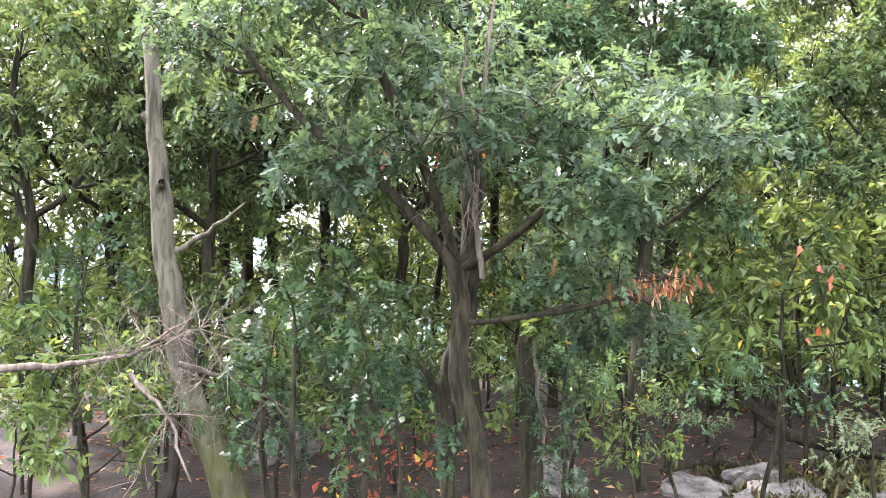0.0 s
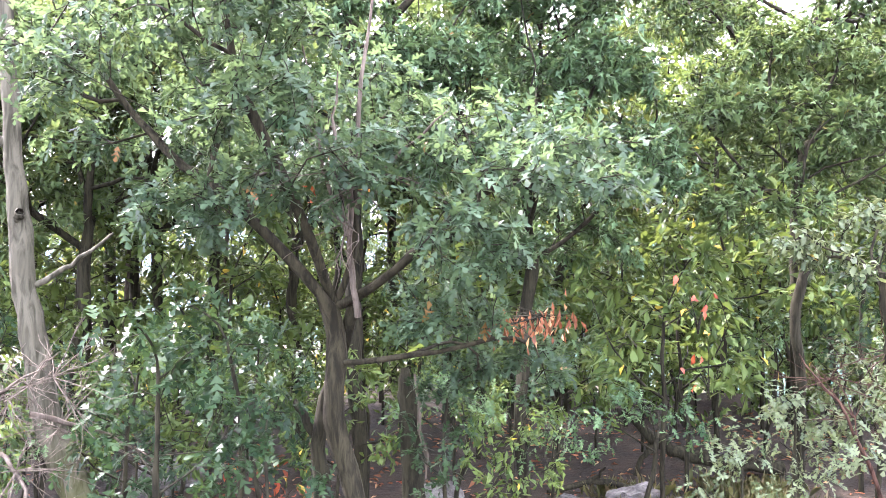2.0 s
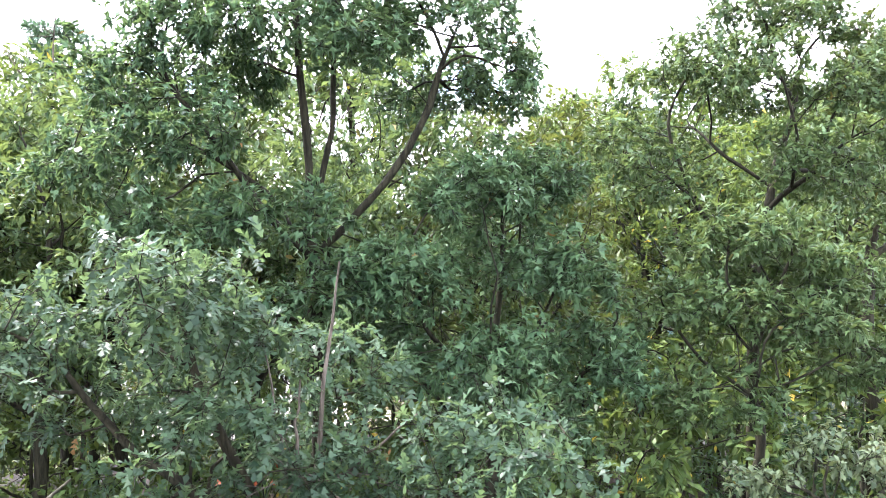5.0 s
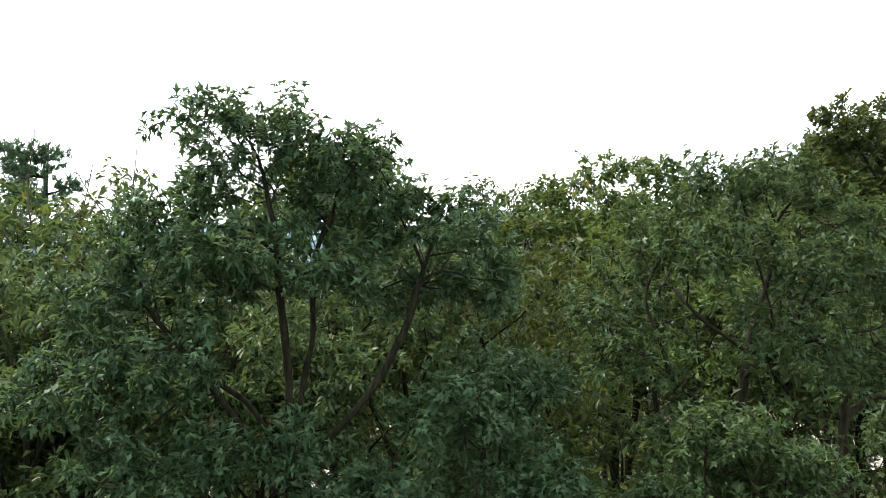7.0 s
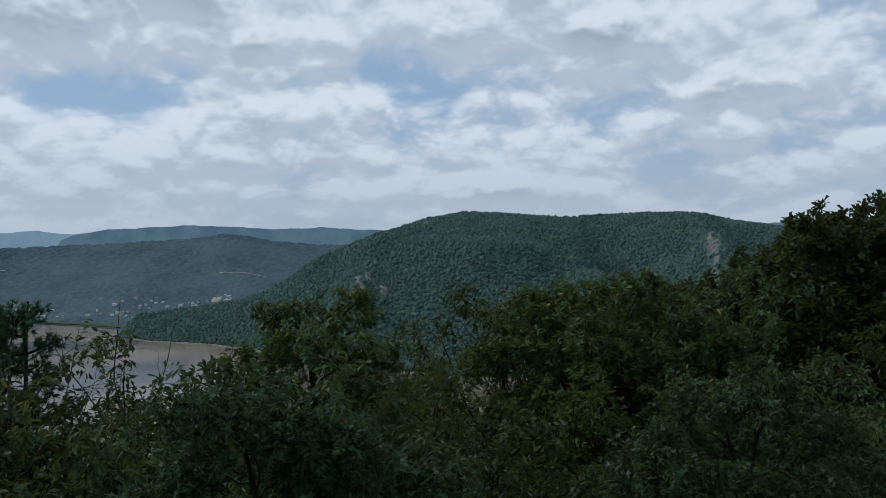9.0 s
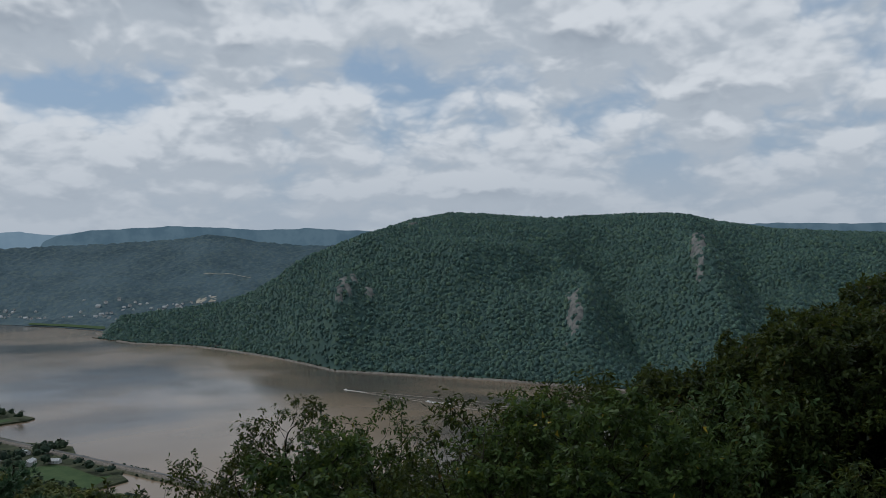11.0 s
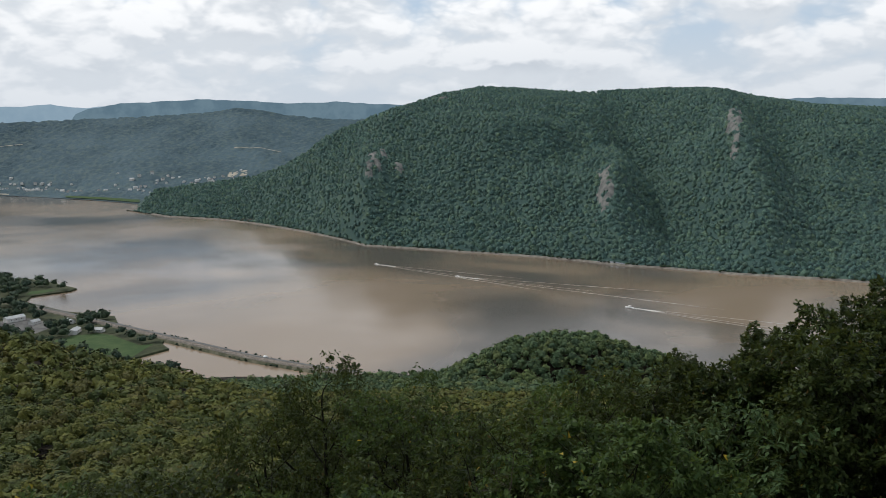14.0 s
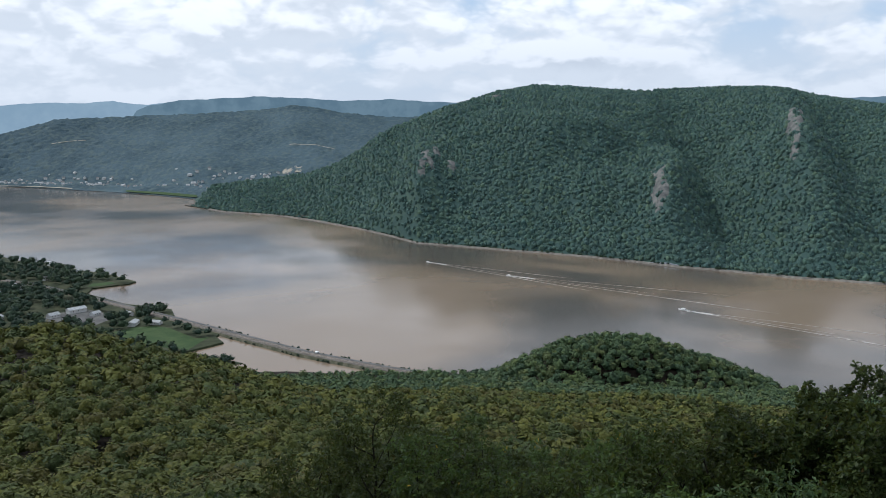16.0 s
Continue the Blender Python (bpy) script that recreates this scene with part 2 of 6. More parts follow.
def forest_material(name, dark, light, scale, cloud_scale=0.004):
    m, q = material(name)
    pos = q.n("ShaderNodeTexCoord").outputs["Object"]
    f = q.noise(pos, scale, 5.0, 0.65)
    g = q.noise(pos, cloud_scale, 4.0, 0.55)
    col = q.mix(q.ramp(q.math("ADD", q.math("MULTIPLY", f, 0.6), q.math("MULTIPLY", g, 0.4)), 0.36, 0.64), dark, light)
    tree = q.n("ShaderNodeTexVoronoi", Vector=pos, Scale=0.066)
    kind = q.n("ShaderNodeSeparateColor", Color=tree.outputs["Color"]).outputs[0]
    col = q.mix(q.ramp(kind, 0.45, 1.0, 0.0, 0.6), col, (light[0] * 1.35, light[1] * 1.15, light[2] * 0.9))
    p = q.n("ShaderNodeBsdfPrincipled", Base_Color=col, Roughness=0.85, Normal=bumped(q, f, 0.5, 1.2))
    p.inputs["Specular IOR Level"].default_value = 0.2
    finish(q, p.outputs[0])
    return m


# Mountain floor: blue haze and the shade between crowns are put into the colour.
M_FOREST_HAZE_SHADE = forest_material("hazy_mountain_forest", (0.022, 0.046, 0.042), (0.044, 0.082, 0.072), 0.5, 0.006)
# The far hill's haze is painted as blue in its base colour.
M_HILL_HAZE = forest_material("far_forest_with_haze", (0.019, 0.042, 0.056), (0.058, 0.094, 0.114), 0.16)


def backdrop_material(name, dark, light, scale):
    """Ridges at the edge of sight: a plain glow, the haze of air and distance put into its colour."""
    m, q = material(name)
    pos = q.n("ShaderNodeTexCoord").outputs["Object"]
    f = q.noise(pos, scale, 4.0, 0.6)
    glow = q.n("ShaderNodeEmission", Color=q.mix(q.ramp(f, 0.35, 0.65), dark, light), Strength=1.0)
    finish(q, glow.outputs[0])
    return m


M_BLUE = backdrop_material("distant_ridge_haze_glow", (0.098, 0.152, 0.190), (0.128, 0.188, 0.225), 0.012)
M_BLUER = backdrop_material("farthest_ridge_haze_glow", (0.205, 0.285, 0.350), (0.240, 0.320, 0.380), 0.006)
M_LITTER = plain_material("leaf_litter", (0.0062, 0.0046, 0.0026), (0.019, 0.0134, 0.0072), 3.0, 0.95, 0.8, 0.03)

# the river
m, q = material("silty_river")
pos = q.n("ShaderNodeTexCoord").outputs["Object"]
ripple = q.noise(pos, 0.35, 4.0, 0.6)
silt = q.noise(pos, 0.0016, 4.0, 0.5, 0.6)
col = q.mix(q.ramp(silt, 0.40, 0.58), (0.060, 0.053, 0.046), (0.185, 0.138, 0.096))
p = q.n("ShaderNodeBsdfPrincipled", Base_Color=col, Roughness=q.ramp(q.noise(pos, 0.004, 4.0, 0.6), 0.35, 0.65, 0.11, 0.22), IOR=1.33, Normal=bumped(q, ripple, 0.06, 0.3))
finish(q, p.outputs[0])
M_RIVER = m
corners = np.array([(-6000, -400), (6000, -400), (6000, 5200), (-6000, 5200)], float)
vx, vy = valley(corners[:, 0], corners[:, 1])
river = new("river", mesh_of("river", np.stack([vx, vy, np.full(4, RIVER)], 1), [(0, 1, 2, 3)], M_RIVER))
tagged(river, "wide silty brown river with calm patches", "river", kind="structure")

# the great wooded mountain over the river
M_AZ = [-17, -14.5, -10.8, -7.1, -5.2, -1.8, 4.4, 10.1, 15.6, 22.5, 28, 36, 46]
M_SHORE = [3160, 2901, 2729, 2462, 2326, 2081, 1958, 1876, 1786, 1732, 1722, 1715, 1700]
C_AZ = [-17, -16.3, -15.2, -11.8, -9.3, -7.5, -5.45, -4.2, -2.1, 0.0, 0.9, 3.6, 6.2, 8, 9.9, 12.7, 15.2, 18, 20, 21.9, 23.5, 27, 31, 46]
C_SLOPE = [-0.098, -0.092, -0.076, -0.070, -0.066, -0.057, -0.038, -0.0205, -0.0053, 0.0073, 0.0115, 0.0262, 0.0326, 0.031, 0.0279, 0.024, 0.0263, 0.0268, 0.0262, 0.023, 0.0160, 0.006, 0.002, -0.01]


def mountain_height(az, r):
    shore = np.interp(az, M_AZ, M_SHORE)
    crest = np.interp(az, [-17, -12, -4, 4, 20, 46], [3330, 3200, 2750, 2850, 2950, 3000])
    top = 17 + np.interp(az, C_AZ, C_SLOPE) * crest - 13
    u = np.clip((r - shore) / (crest - shore), 0, 1.4)
    bend = np.interp(az, [-17, -6, 0, 10, 20, 46], [1.4, 1.9, 1.75, 1.8, 1.6, 1.5])
    s = np.where(u < 1, 1 - (1 - np.minimum(u, 1)) ** bend, 1 - 0.5 * np.maximum(u - 1, 0) ** 1.5)
    z = RIVER + 2 + (top - RIVER) * s
    x, y = r * np.sin(np.radians(az)), r * np.cos(np.radians(az))
    mid = np.clip(np.minimum(u, 1) * (1 - np.minimum(u, 1)) * 4, 0, 1)
    # gullies that run down the face and broad shoulders
    bent = az + 2.6 * (fractal(x * 0.0022, y * 0.0022, 2, 17) - 0.5) * 2 + (r - shore) * 0.0022
    z += mid * (0.5 - np.abs(fractal(bent * 0.20, r * 0.0011, 3, 11) - 0.5) * 5) * 30
    z += mid * ((fractal(x * 0.008, y * 0.008, 3, 21) - 0.5) * 60 + (fractal(x * 0.0034, y * 0.0034, 2, 27) - 0.5) * 150)
    # the cliff-edged spur, the rock buttress, the shaded ravine beside it and the rocky spur beyond
    z += 105 * np.exp(-((az + 0.6 - (u - 0.5) * 3.0) / 1.7) ** 2) * mid * np.clip(1 - u, 0, 1)
    z += 46 * np.exp(-((az - 14.9) / 1.1) ** 2 - ((u - 0.20) / 0.13) ** 2)
    z -= 105 * np.exp(-((az - 17.6 + (u - 0.4) * 5.0) / 1.8) ** 2) * mid
    z += 130 * np.exp(-((az - 22.4 - (0.5 - u) * 4.0) / 1.5) ** 2) * mid * np.clip(1 - u, 0, 1)
    z -= 60 * np.exp(-((az - 25.8 - (0.5 - u) * 5.0) / 1.4) ** 2) * mid
    return z, u


ROCKS = [(-1.2, 0.30, 0.40, 0.09), (-0.5, 0.40, 0.25, 0.04), (14.15, 0.20, 0.42, 0.085), (22.1, 0.50, 0.5, 0.045), (22.25, 0.39, 0.25, 0.05), (25.0, 0.43, 0.4, 0.03), (0.7, 0.31, 0.35, 0.03), (3.4, 0.90, 0.3, 0.015)]


def bare_rock(az, u):
    bare = np.zeros_like(az)
    edge = 3.4 * (fractal(az * 3.5, u * 22, 3, 31) - 0.5)
    for a0, u0, wa, wu in ROCKS:
        bare = np.maximum(bare, np.hypot((az - a0) / wa + (u - u0) * 1.5, (u - u0) / wu) + edge * 1.1 < 0.72)
    return bare


def mountain_reach(az):
    return np.interp(az, M_AZ, M_SHORE), np.interp(az, [-17, -12, -4, 4, 20, 46], [3330, 3200, 2750, 2850, 2950, 3000])


az, r = np.meshgrid(np.linspace(-17, 37, 330), np.concatenate([np.linspace(0, 1.0, 120) ** 1.15, [1.08, 1.2]]), indexing="ij")
shore, crest = mountain_reach(az)
r = shore - 4 + r * (crest - shore + 4)
z, u = mountain_height(az, r)
x, y = r * np.sin(np.radians(az)), r * np.cos(np.radians(az))
bare = bare_rock(az, u)
z = z + np.where(bare > 0, 2 + fractal(x * 0.10, y * 0.10, 3, 61) * 12, fractal(x * 0.06, y * 0.06, 2, 50) * 4) * np.clip((r - shore) / 14, 0, 1)
wx, wy = valley(x, y)
faces = sheet(*az.shape)
rocky = (bare.ravel()[faces].mean(1) > 0.4).astype(int)
mountain = new("mountain", mesh_of("mountain", np.stack([wx.ravel(), wy.ravel(), z.ravel()], 1), faces, [M_FOREST_HAZE_SHADE, M_CLIFF], rocky))
tagged(mountain, "steep forested mountain with bare rock slabs above the river", "mountain", kind="structure")

# the low town shore and the hill behind it
T_AZ = [-36, -27.6, -23.9, -16.5, -14, -2]
T_SHORE = [4800, 4470, 4087, 3400, 3300, 3250]
H_AZ = [-36, -31, -27.3, -24.2, -20, -17.6, -14.1, -12, -9.8, -8.2, -6.9, -3.9, 0]
H_SLOPE = [-0.030, -0.026, -0.0184, -0.0035, -0.001, 0.000, 0.0024, 0.0045, 0.0093, 0.006, 0.0011, -0.0046, -0.006]


def town_height(az, r):
    shore = np.interp(az, T_AZ, T_SHORE)
    u = np.clip((r - shore) / (4830 - shore), 0, 1.2)
    top = 17 + np.interp(az, H_AZ, H_SLOPE) * 4830 - 5
    s = 0.12 * np.clip(u / 0.12, 0, 1) * 0.3 + np.clip((u - 0.25) / 0.75, 0, 1.1) ** 1.15 * 0.964
    return RIVER + 1.5 + (top - RIVER) * np.where(u > 1, 0.98, s) + (fractal(az * 0.35, r * 0.002, 3, 71) - 0.5) * 60 * np.clip(u * (1 - u) * 4, 0, 1)


az, u = np.meshgrid(np.linspace(-36, -1, 280), np.concatenate([np.linspace(0, 1, 130), [1.05]]), indexing="ij")
shore = np.interp(az, T_AZ, T_SHORE)
r = shore - 3 + u * (4830 - shore + 3)
z = town_height(az, r)
x, y = r * np.sin(np.radians(az)), r * np.cos(np.radians(az))
z += (crowns(x, y, 17.0, 80) * 10 + crowns(x, y, 9.0, 81) * 4) * np.clip((u - 0.06) / 0.03, 0, 1)
wx, wy = valley(x, y)
hill = new("town_hill", mesh_of("town_hill", np.stack([wx.ravel(), wy.ravel(), z.ravel()], 1), sheet(*az.shape), M_HILL_HAZE))
tagged(hill, "low wooded hill behind a riverside town", "hill", kind="structure")


def ridge(name, label, dist, bearings, slopes, mat, seed, foot=-0.06):
    az = np.linspace(bearings[0], bearings[-1], 500)
    crest = 17 + (np.interp(az, bearings, slopes) + (fractal(az * 1.7, az * 0 + 3.3, 4, seed) - 0.5) * 0.0022) * dist
    rows, steps = [], 10
    for k in range(steps + 2):
        f = min(k / steps, 1.0)
        d = dist - 90 * (1 - f) + (15 if k > steps else 0)
        zz = (17 + foot * dist) * (1 - f) + crest * f + (fractal(az * 2.5, az * 0 + k * 0.37, 3, seed + 5) - 0.5) * 20 * (1 - f) * (f > 0)
        if k > steps:
            zz = zz - 60
        px, py = polar(az, d)
        rows.append(np.stack([px, py, zz], 1))
    v = np.stack(rows, 1).reshape(-1, 3)
    return tagged(new(name, mesh_of(name, v, sheet(len(az), steps + 2), mat, smooth=True)), label, "hills", kind="structure")


ridge("backdrop_ridge", "wooded ridge in the distance, glowing in painted blue haze", 4900, [-20.5, -19.6, -18.9, -16.9, -15, -12.3, -9.8, -8.2, -6.85, -5.2, -3.5, -1.5, 0.3, 4, 10, 21, 23.5, 25, 27.1, 30, 36, 46],
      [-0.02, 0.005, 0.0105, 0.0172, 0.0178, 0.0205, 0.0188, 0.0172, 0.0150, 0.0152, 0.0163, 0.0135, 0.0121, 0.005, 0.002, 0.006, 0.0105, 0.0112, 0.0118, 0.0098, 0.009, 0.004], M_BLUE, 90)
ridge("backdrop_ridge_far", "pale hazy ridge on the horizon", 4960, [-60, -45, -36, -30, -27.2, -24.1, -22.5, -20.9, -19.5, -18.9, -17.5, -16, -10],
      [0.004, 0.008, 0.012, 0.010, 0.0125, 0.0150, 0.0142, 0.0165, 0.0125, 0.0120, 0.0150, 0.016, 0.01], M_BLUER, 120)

# the near side: a ridge top that falls away to the river, with a bench of forest to one side


def ground_height(x, y):
    az, r = azimuth(np.asarray(x, float), np.asarray(y, float))
    front = np.clip(1 - (np.abs(az) - 60) / 40, 0, 1)
    left = np.interp(r, [0, 16, 27, 60, 100, 270, 480, 620, 760, 950, 1040, 1150], [0, 0, -2, -18, -37, -100, -137, -155, -205, -280, -297, -306])
    mid = np.interp(r, [0, 16, 36, 60, 100, 300, 700, 940, 1010, 1100], [0, 0, -3.5, -15, -36, -117, -228, -292, -300.5, -306])
    left = left + np.interp(az, [-24, -8], [0, 1]) * np.interp(r, [100, 300, 480, 620, 760, 950, 1100], [0, -8, -24, -44, -36, -10, 0]) + np.interp(az, [-26, -11], [1, 0]) * np.interp(r, [250, 480, 620, 780], [0, 14, 25, 0])
    w = np.interp(az, [-11, -3], [0, 1])
    z = left * (1 - w) + mid * w
    # the wooded knoll on the near shore
    kx, ky = r * np.sin(np.radians(az)), r * np.cos(np.radians(az))
    lobe = np.exp(-(np.abs(kx - 158) / 88) ** 2.4 - (np.abs(ky - 930) / 75) ** 2.4) + 0.60 * np.exp(-(np.abs(kx - 275) / 84) ** 2.6 - (np.abs(ky - 950) / 60) ** 2.4)
    z = np.maximum(z, RIVER - 4 + 58 * np.minimum(lobe, 1.0))
    rough = (fractal(x * 0.02 + 50, y * 0.02 + 50, 4, 130) - 0.5) * np.interp(r, [10, 60, 300, 800, 1000], [0, 3, 10, 8, 0])
    bumps = (fractal(x * 0.5 + 9, y * 0.5 + 9, 3, 140) - 0.5) * 0.35
    z = z * front + rough * front + bumps
    return z


bearings = np.concatenate([np.arange(-180, -40, 3.0), np.arange(-40, 46, 0.5), np.arange(46, 181, 3.0)])
bearings[-1] = 180
az, r = np.meshgrid(bearings, np.concatenate([[0.0], np.geomspace(1.0, 60, 50), np.geomspace(64, 1200, 90)]), indexing="ij")
wx, wy = polar(az, r)
z = ground_height(wx, wy)
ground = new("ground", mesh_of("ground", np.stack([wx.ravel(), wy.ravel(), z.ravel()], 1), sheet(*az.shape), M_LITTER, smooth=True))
tagged(ground, "ridge-top woodland floor of brown leaf litter falling to the river", "ground", kind="structure")

# the flat by the water with the village on it
FLAT = RIVER + 2.5
SHORE = [(-1500, 2150), (-1180, 2010), (-1023, 1931), (-930, 1850), (-845, 1824), (-760, 1740), (-690, 1700), (-596, 1611), (-600, 1590), (-655, 1550), (-645, 1500), (-600, 1462), (-540, 1410),
         (-500, 1395), (-450, 1368), (-430, 1318), (-330, 1222), (-330, 1190), (-312, 1160), (-352, 1112), (-400, 1060), (-470, 960), (-900, 700), (-1600, 1000)]


def slab(name, outline, z0, z1, mat, label, category, kind="structure", bank=4.0):
    """A flat piece of land with banks that run down into the water."""
    top = np.array([(*valley(*p), z1) for p in outline])
    mid = top[:, :2].mean(0)
    foot = top.copy()
    foot[:, :2] += unit2(top[:, :2] - mid) * bank
    foot[:, 2] = z0
    n = len(top)
    faces = [tuple(range(n))[::-1]] + [(i, (i + 1) % n, n + (i + 1) % n, n + i) for i in range(n)]
    me = mesh_of(name, np.concatenate([top, foot]), faces, mat)
    bm = bmesh.new()
    bm.from_mesh(me)
    bmesh.ops.recalc_face_normals(bm, faces=bm.faces)
    bmesh.ops.triangulate(bm, faces=bm.faces)
    bm.to_mesh(me)
    bm.free()
    return tagged(new(name, me), label, category, kind=kind)


def unit2(v):
    return v / np.linalg.norm(v, axis=-1, keepdims=True)


M_MEADOW = plain_material("meadow_soil", (0.018, 0.026, 0.011), (0.050, 0.055, 0.028), 0.03, 0.95, 0.5, 0.4)
M_FIELD = plain_material("mown_grass", (0.026, 0.052, 0.017), (0.050, 0.078, 0.028), 0.05, 0.95, 0.4, 0.2)
M_GRAVEL = plain_material("railway_gravel", (0.07, 0.064, 0.055), (0.15, 0.136, 0.118), 0.2, 0.95, 0.5, 0.2)
M_ASPHALT = plain_material("worn_asphalt", (0.06, 0.06, 0.06), (0.13, 0.126, 0.12), 0.05, 0.9, 0.3, 0.1)
slab("village_land", SHORE, RIVER - 4, FLAT, M_MEADOW, "low riverside land under a wooded village", "land")
slab("playing_field", [(-490, 1220), (-470, 1246), (-441, 1256), (-414, 1242), (-357, 1180), (-340, 1186), (-350, 1122), (-424, 1150)], FLAT - 0.3, FLAT + 0.25, M_FIELD, "mown green playing field beside the pond", "field", bank=1.0)
slab("headland_lawn", [(-668, 1562), (-672, 1592), (-640, 1606), (-628, 1592), (-646, 1572)], FLAT - 0.3, FLAT + 0.25, M_FIELD, "grassy clearing on the headland", "lawn", bank=1.0)
slab("parking_lot", [(-640, 1300), (-625, 1350), (-590, 1372), (-520, 1322), (-535, 1262)], FLAT - 0.3, FLAT + 0.25, M_ASPHALT, "grey asphalt yard of the village", "parking lot", bank=1.0)
LINE = np.array([(-1000, 1700), (-800, 1600), (-622, 1461), (-435, 1308), (-300, 1194), (-187, 1099), (-80, 1028), (-34, 1003), (30, 960)], float)


def ribbon(name, line, offset, width, z0, z1, mat, label, category, slope=2.0):
    """A raised strip that follows a line across the valley: a bank, a road or a track bed."""
    d = unit2(np.gradient(line, axis=0))
    side = np.stack([d[:, 1], -d[:, 0]], 1)
    rows = []
    for o, z in ((-width / 2 - slope, z0), (-width / 2, z1), (width / 2, z1), (width / 2 + slope, z0)):
        p = line + side * (offset + o)
        x, y = valley(p[:, 0], p[:, 1])
        rows.append(np.stack([x, y, np.full(len(x), z)], 1))
    v = np.stack(rows, 1).reshape(-1, 3)
    return tagged(new(name, mesh_of(name, v, sheet(len(line), 4)[:, ::-1], mat)), label, category, kind="structure")


M_BANK = plain_material("causeway_bank", (0.030, 0.036, 0.018), (0.115, 0.105, 0.075), 0.08, 0.95, 0.6, 0.5)
ribbon("causeway", LINE, 0, 19, RIVER - 4, RIVER + 3.2, M_BANK, "long stony causeway between river and pond", "causeway", 6.0)
ribbon("track_bed", LINE, 2.5, 9, RIVER + 3.0, RIVER + 4.0, M_GRAVEL, "gravel bed of a double railway line", "railway", 1.5)
M_RAIL = plain_material("rail_steel", (0.12, 0.09, 0.075), (0.22, 0.19, 0.17), 0.4, 0.5, 0.2, 0.02, 0.7)
for o in (0.6, 2.0, 4.0, 5.4):
    ribbon("rail", LINE, o, 0.16, RIVER + 4.0, RIVER + 4.2, M_RAIL, "long steel railway rail", "rail", 0.05)
ribbon("road", LINE, -6.0, 5.5, RIVER + 3.0, RIVER + 3.5, M_ASPHALT, "narrow grey road along the causeway", "road", 0.6)

# ---- trees ----
# leaf blades as (verts, triangles): x along the blade, y across, z up
LOBED = (np.array([(0, 0, 0), (0.34, 0, 0.02), (0.62, 0, 0.0), (0.86, 0, -0.05), (0.40, 0.24, 0.05), (0.74, 0.29, 0.04), (0.97, 0.16, -0.05),
                   (0.40, -0.24, 0.05), (0.74, -0.29, 0.04), (0.97, -0.16, -0.05), (1.10, 0, -0.12)]),
         np.array([(0, 1, 4), (1, 2, 5), (2, 3, 6), (1, 0, 7), (2, 1, 8), (3, 2, 9), (6, 3, 10), (3, 9, 10)]))
OVAL = (np.array([(0, 0, 0), (0.5, 0, 0.03), (1.0, 0, -0.14), (0.30, 0.12, 0.08), (0.66, 0.235, 0.06), (0.30, -0.12, 0.08), (0.66, -0.235, 0.06)]),
        np.array([(0, 1, 3), (3, 1, 4), (4, 1, 2), (1, 0, 5), (1, 5, 6), (1, 6, 2)]))
SMALL = (np.array([(0, 0, 0), (0.60, 0.19, 0.06), (1.0, 0, -0.1), (0.60, -0.19, 0.06)]), np.array([(0, 2, 1), (0, 3, 2)]))

SPIKED = (np.array([(0, 0, 0), (0.55, 0.13, 0.04), (1.05, 0, -0.12), (0.55, -0.13, 0.04), (0.20, 0, 0.02), (0.62, 0.33, 0.06), (0.55, 0, 0.0), (0.62, -0.33, 0.06)]),
          np.array([(0, 2, 1), (0, 3, 2), (4, 6, 5), (6, 4, 7)]))
SLIVER = (np.array([(0, 0, 0), (0.75, 0.30, 0.02), (1.0, -0.18, -0.08)]), np.array([(0, 2, 1)]))


def unit(v):
    return v / np.maximum(np.linalg.norm(v, axis=-1, keepdims=True), 1e-9)


def blades(g, at, way, size, template, flat=0.6):
    """Leaf blades at points, pointing along way, faces mostly turned up."""
    n = len(at)
    x = unit(way)
    up = np.tile(np.array([0.0, 0.0, 1.0]), (n, 1)) + g.normal(0, flat, (n, 3))
    y = unit(np.cross(up, x))
    zz = np.cross(x, y)
    tv, tf = template
    s = np.asarray(size).reshape(-1, 1, 1)
    wide = g.uniform(0.8, 1.2, (n, 1, 1))
    v = at[:, None, :] + s * (tv[None, :, 0, None] * x[:, None, :] + wide * tv[None, :, 1, None] * y[:, None, :] + tv[None, :, 2, None] * g.uniform(0.2, 2.2, (n, 1, 1)) * zz[:, None, :])
    f = tf[None] + (np.arange(n) * len(tv))[:, None, None]
    return v.reshape(-1, 3), f.reshape(-1, 3)


def whorls(g, tips, ways, per, size, template, droop=0.45, spread=1.0, flat=0.6):
    """Bunches of leaves round each twig's end, as oaks carry them."""
    n = len(tips)
    at = np.repeat(tips, per, 0)
    way = np.repeat(unit(ways), per, 0)
    side = unit(np.cross(way, g.normal(0, 1, (n * per, 3))))
    w = way * g.uniform(0.0, 0.8, (n * per, 1)) + side * spread
    w[:, 2] -= droop * g.uniform(0.0, 1.6, n * per)
    at = at - way * g.uniform(0, 0.14, (n * per, 1)) + g.normal(0, 0.02, (n * per, 3))
    return blades(g, at, w, size * g.uniform(0.55, 1.15, n * per), template, flat)


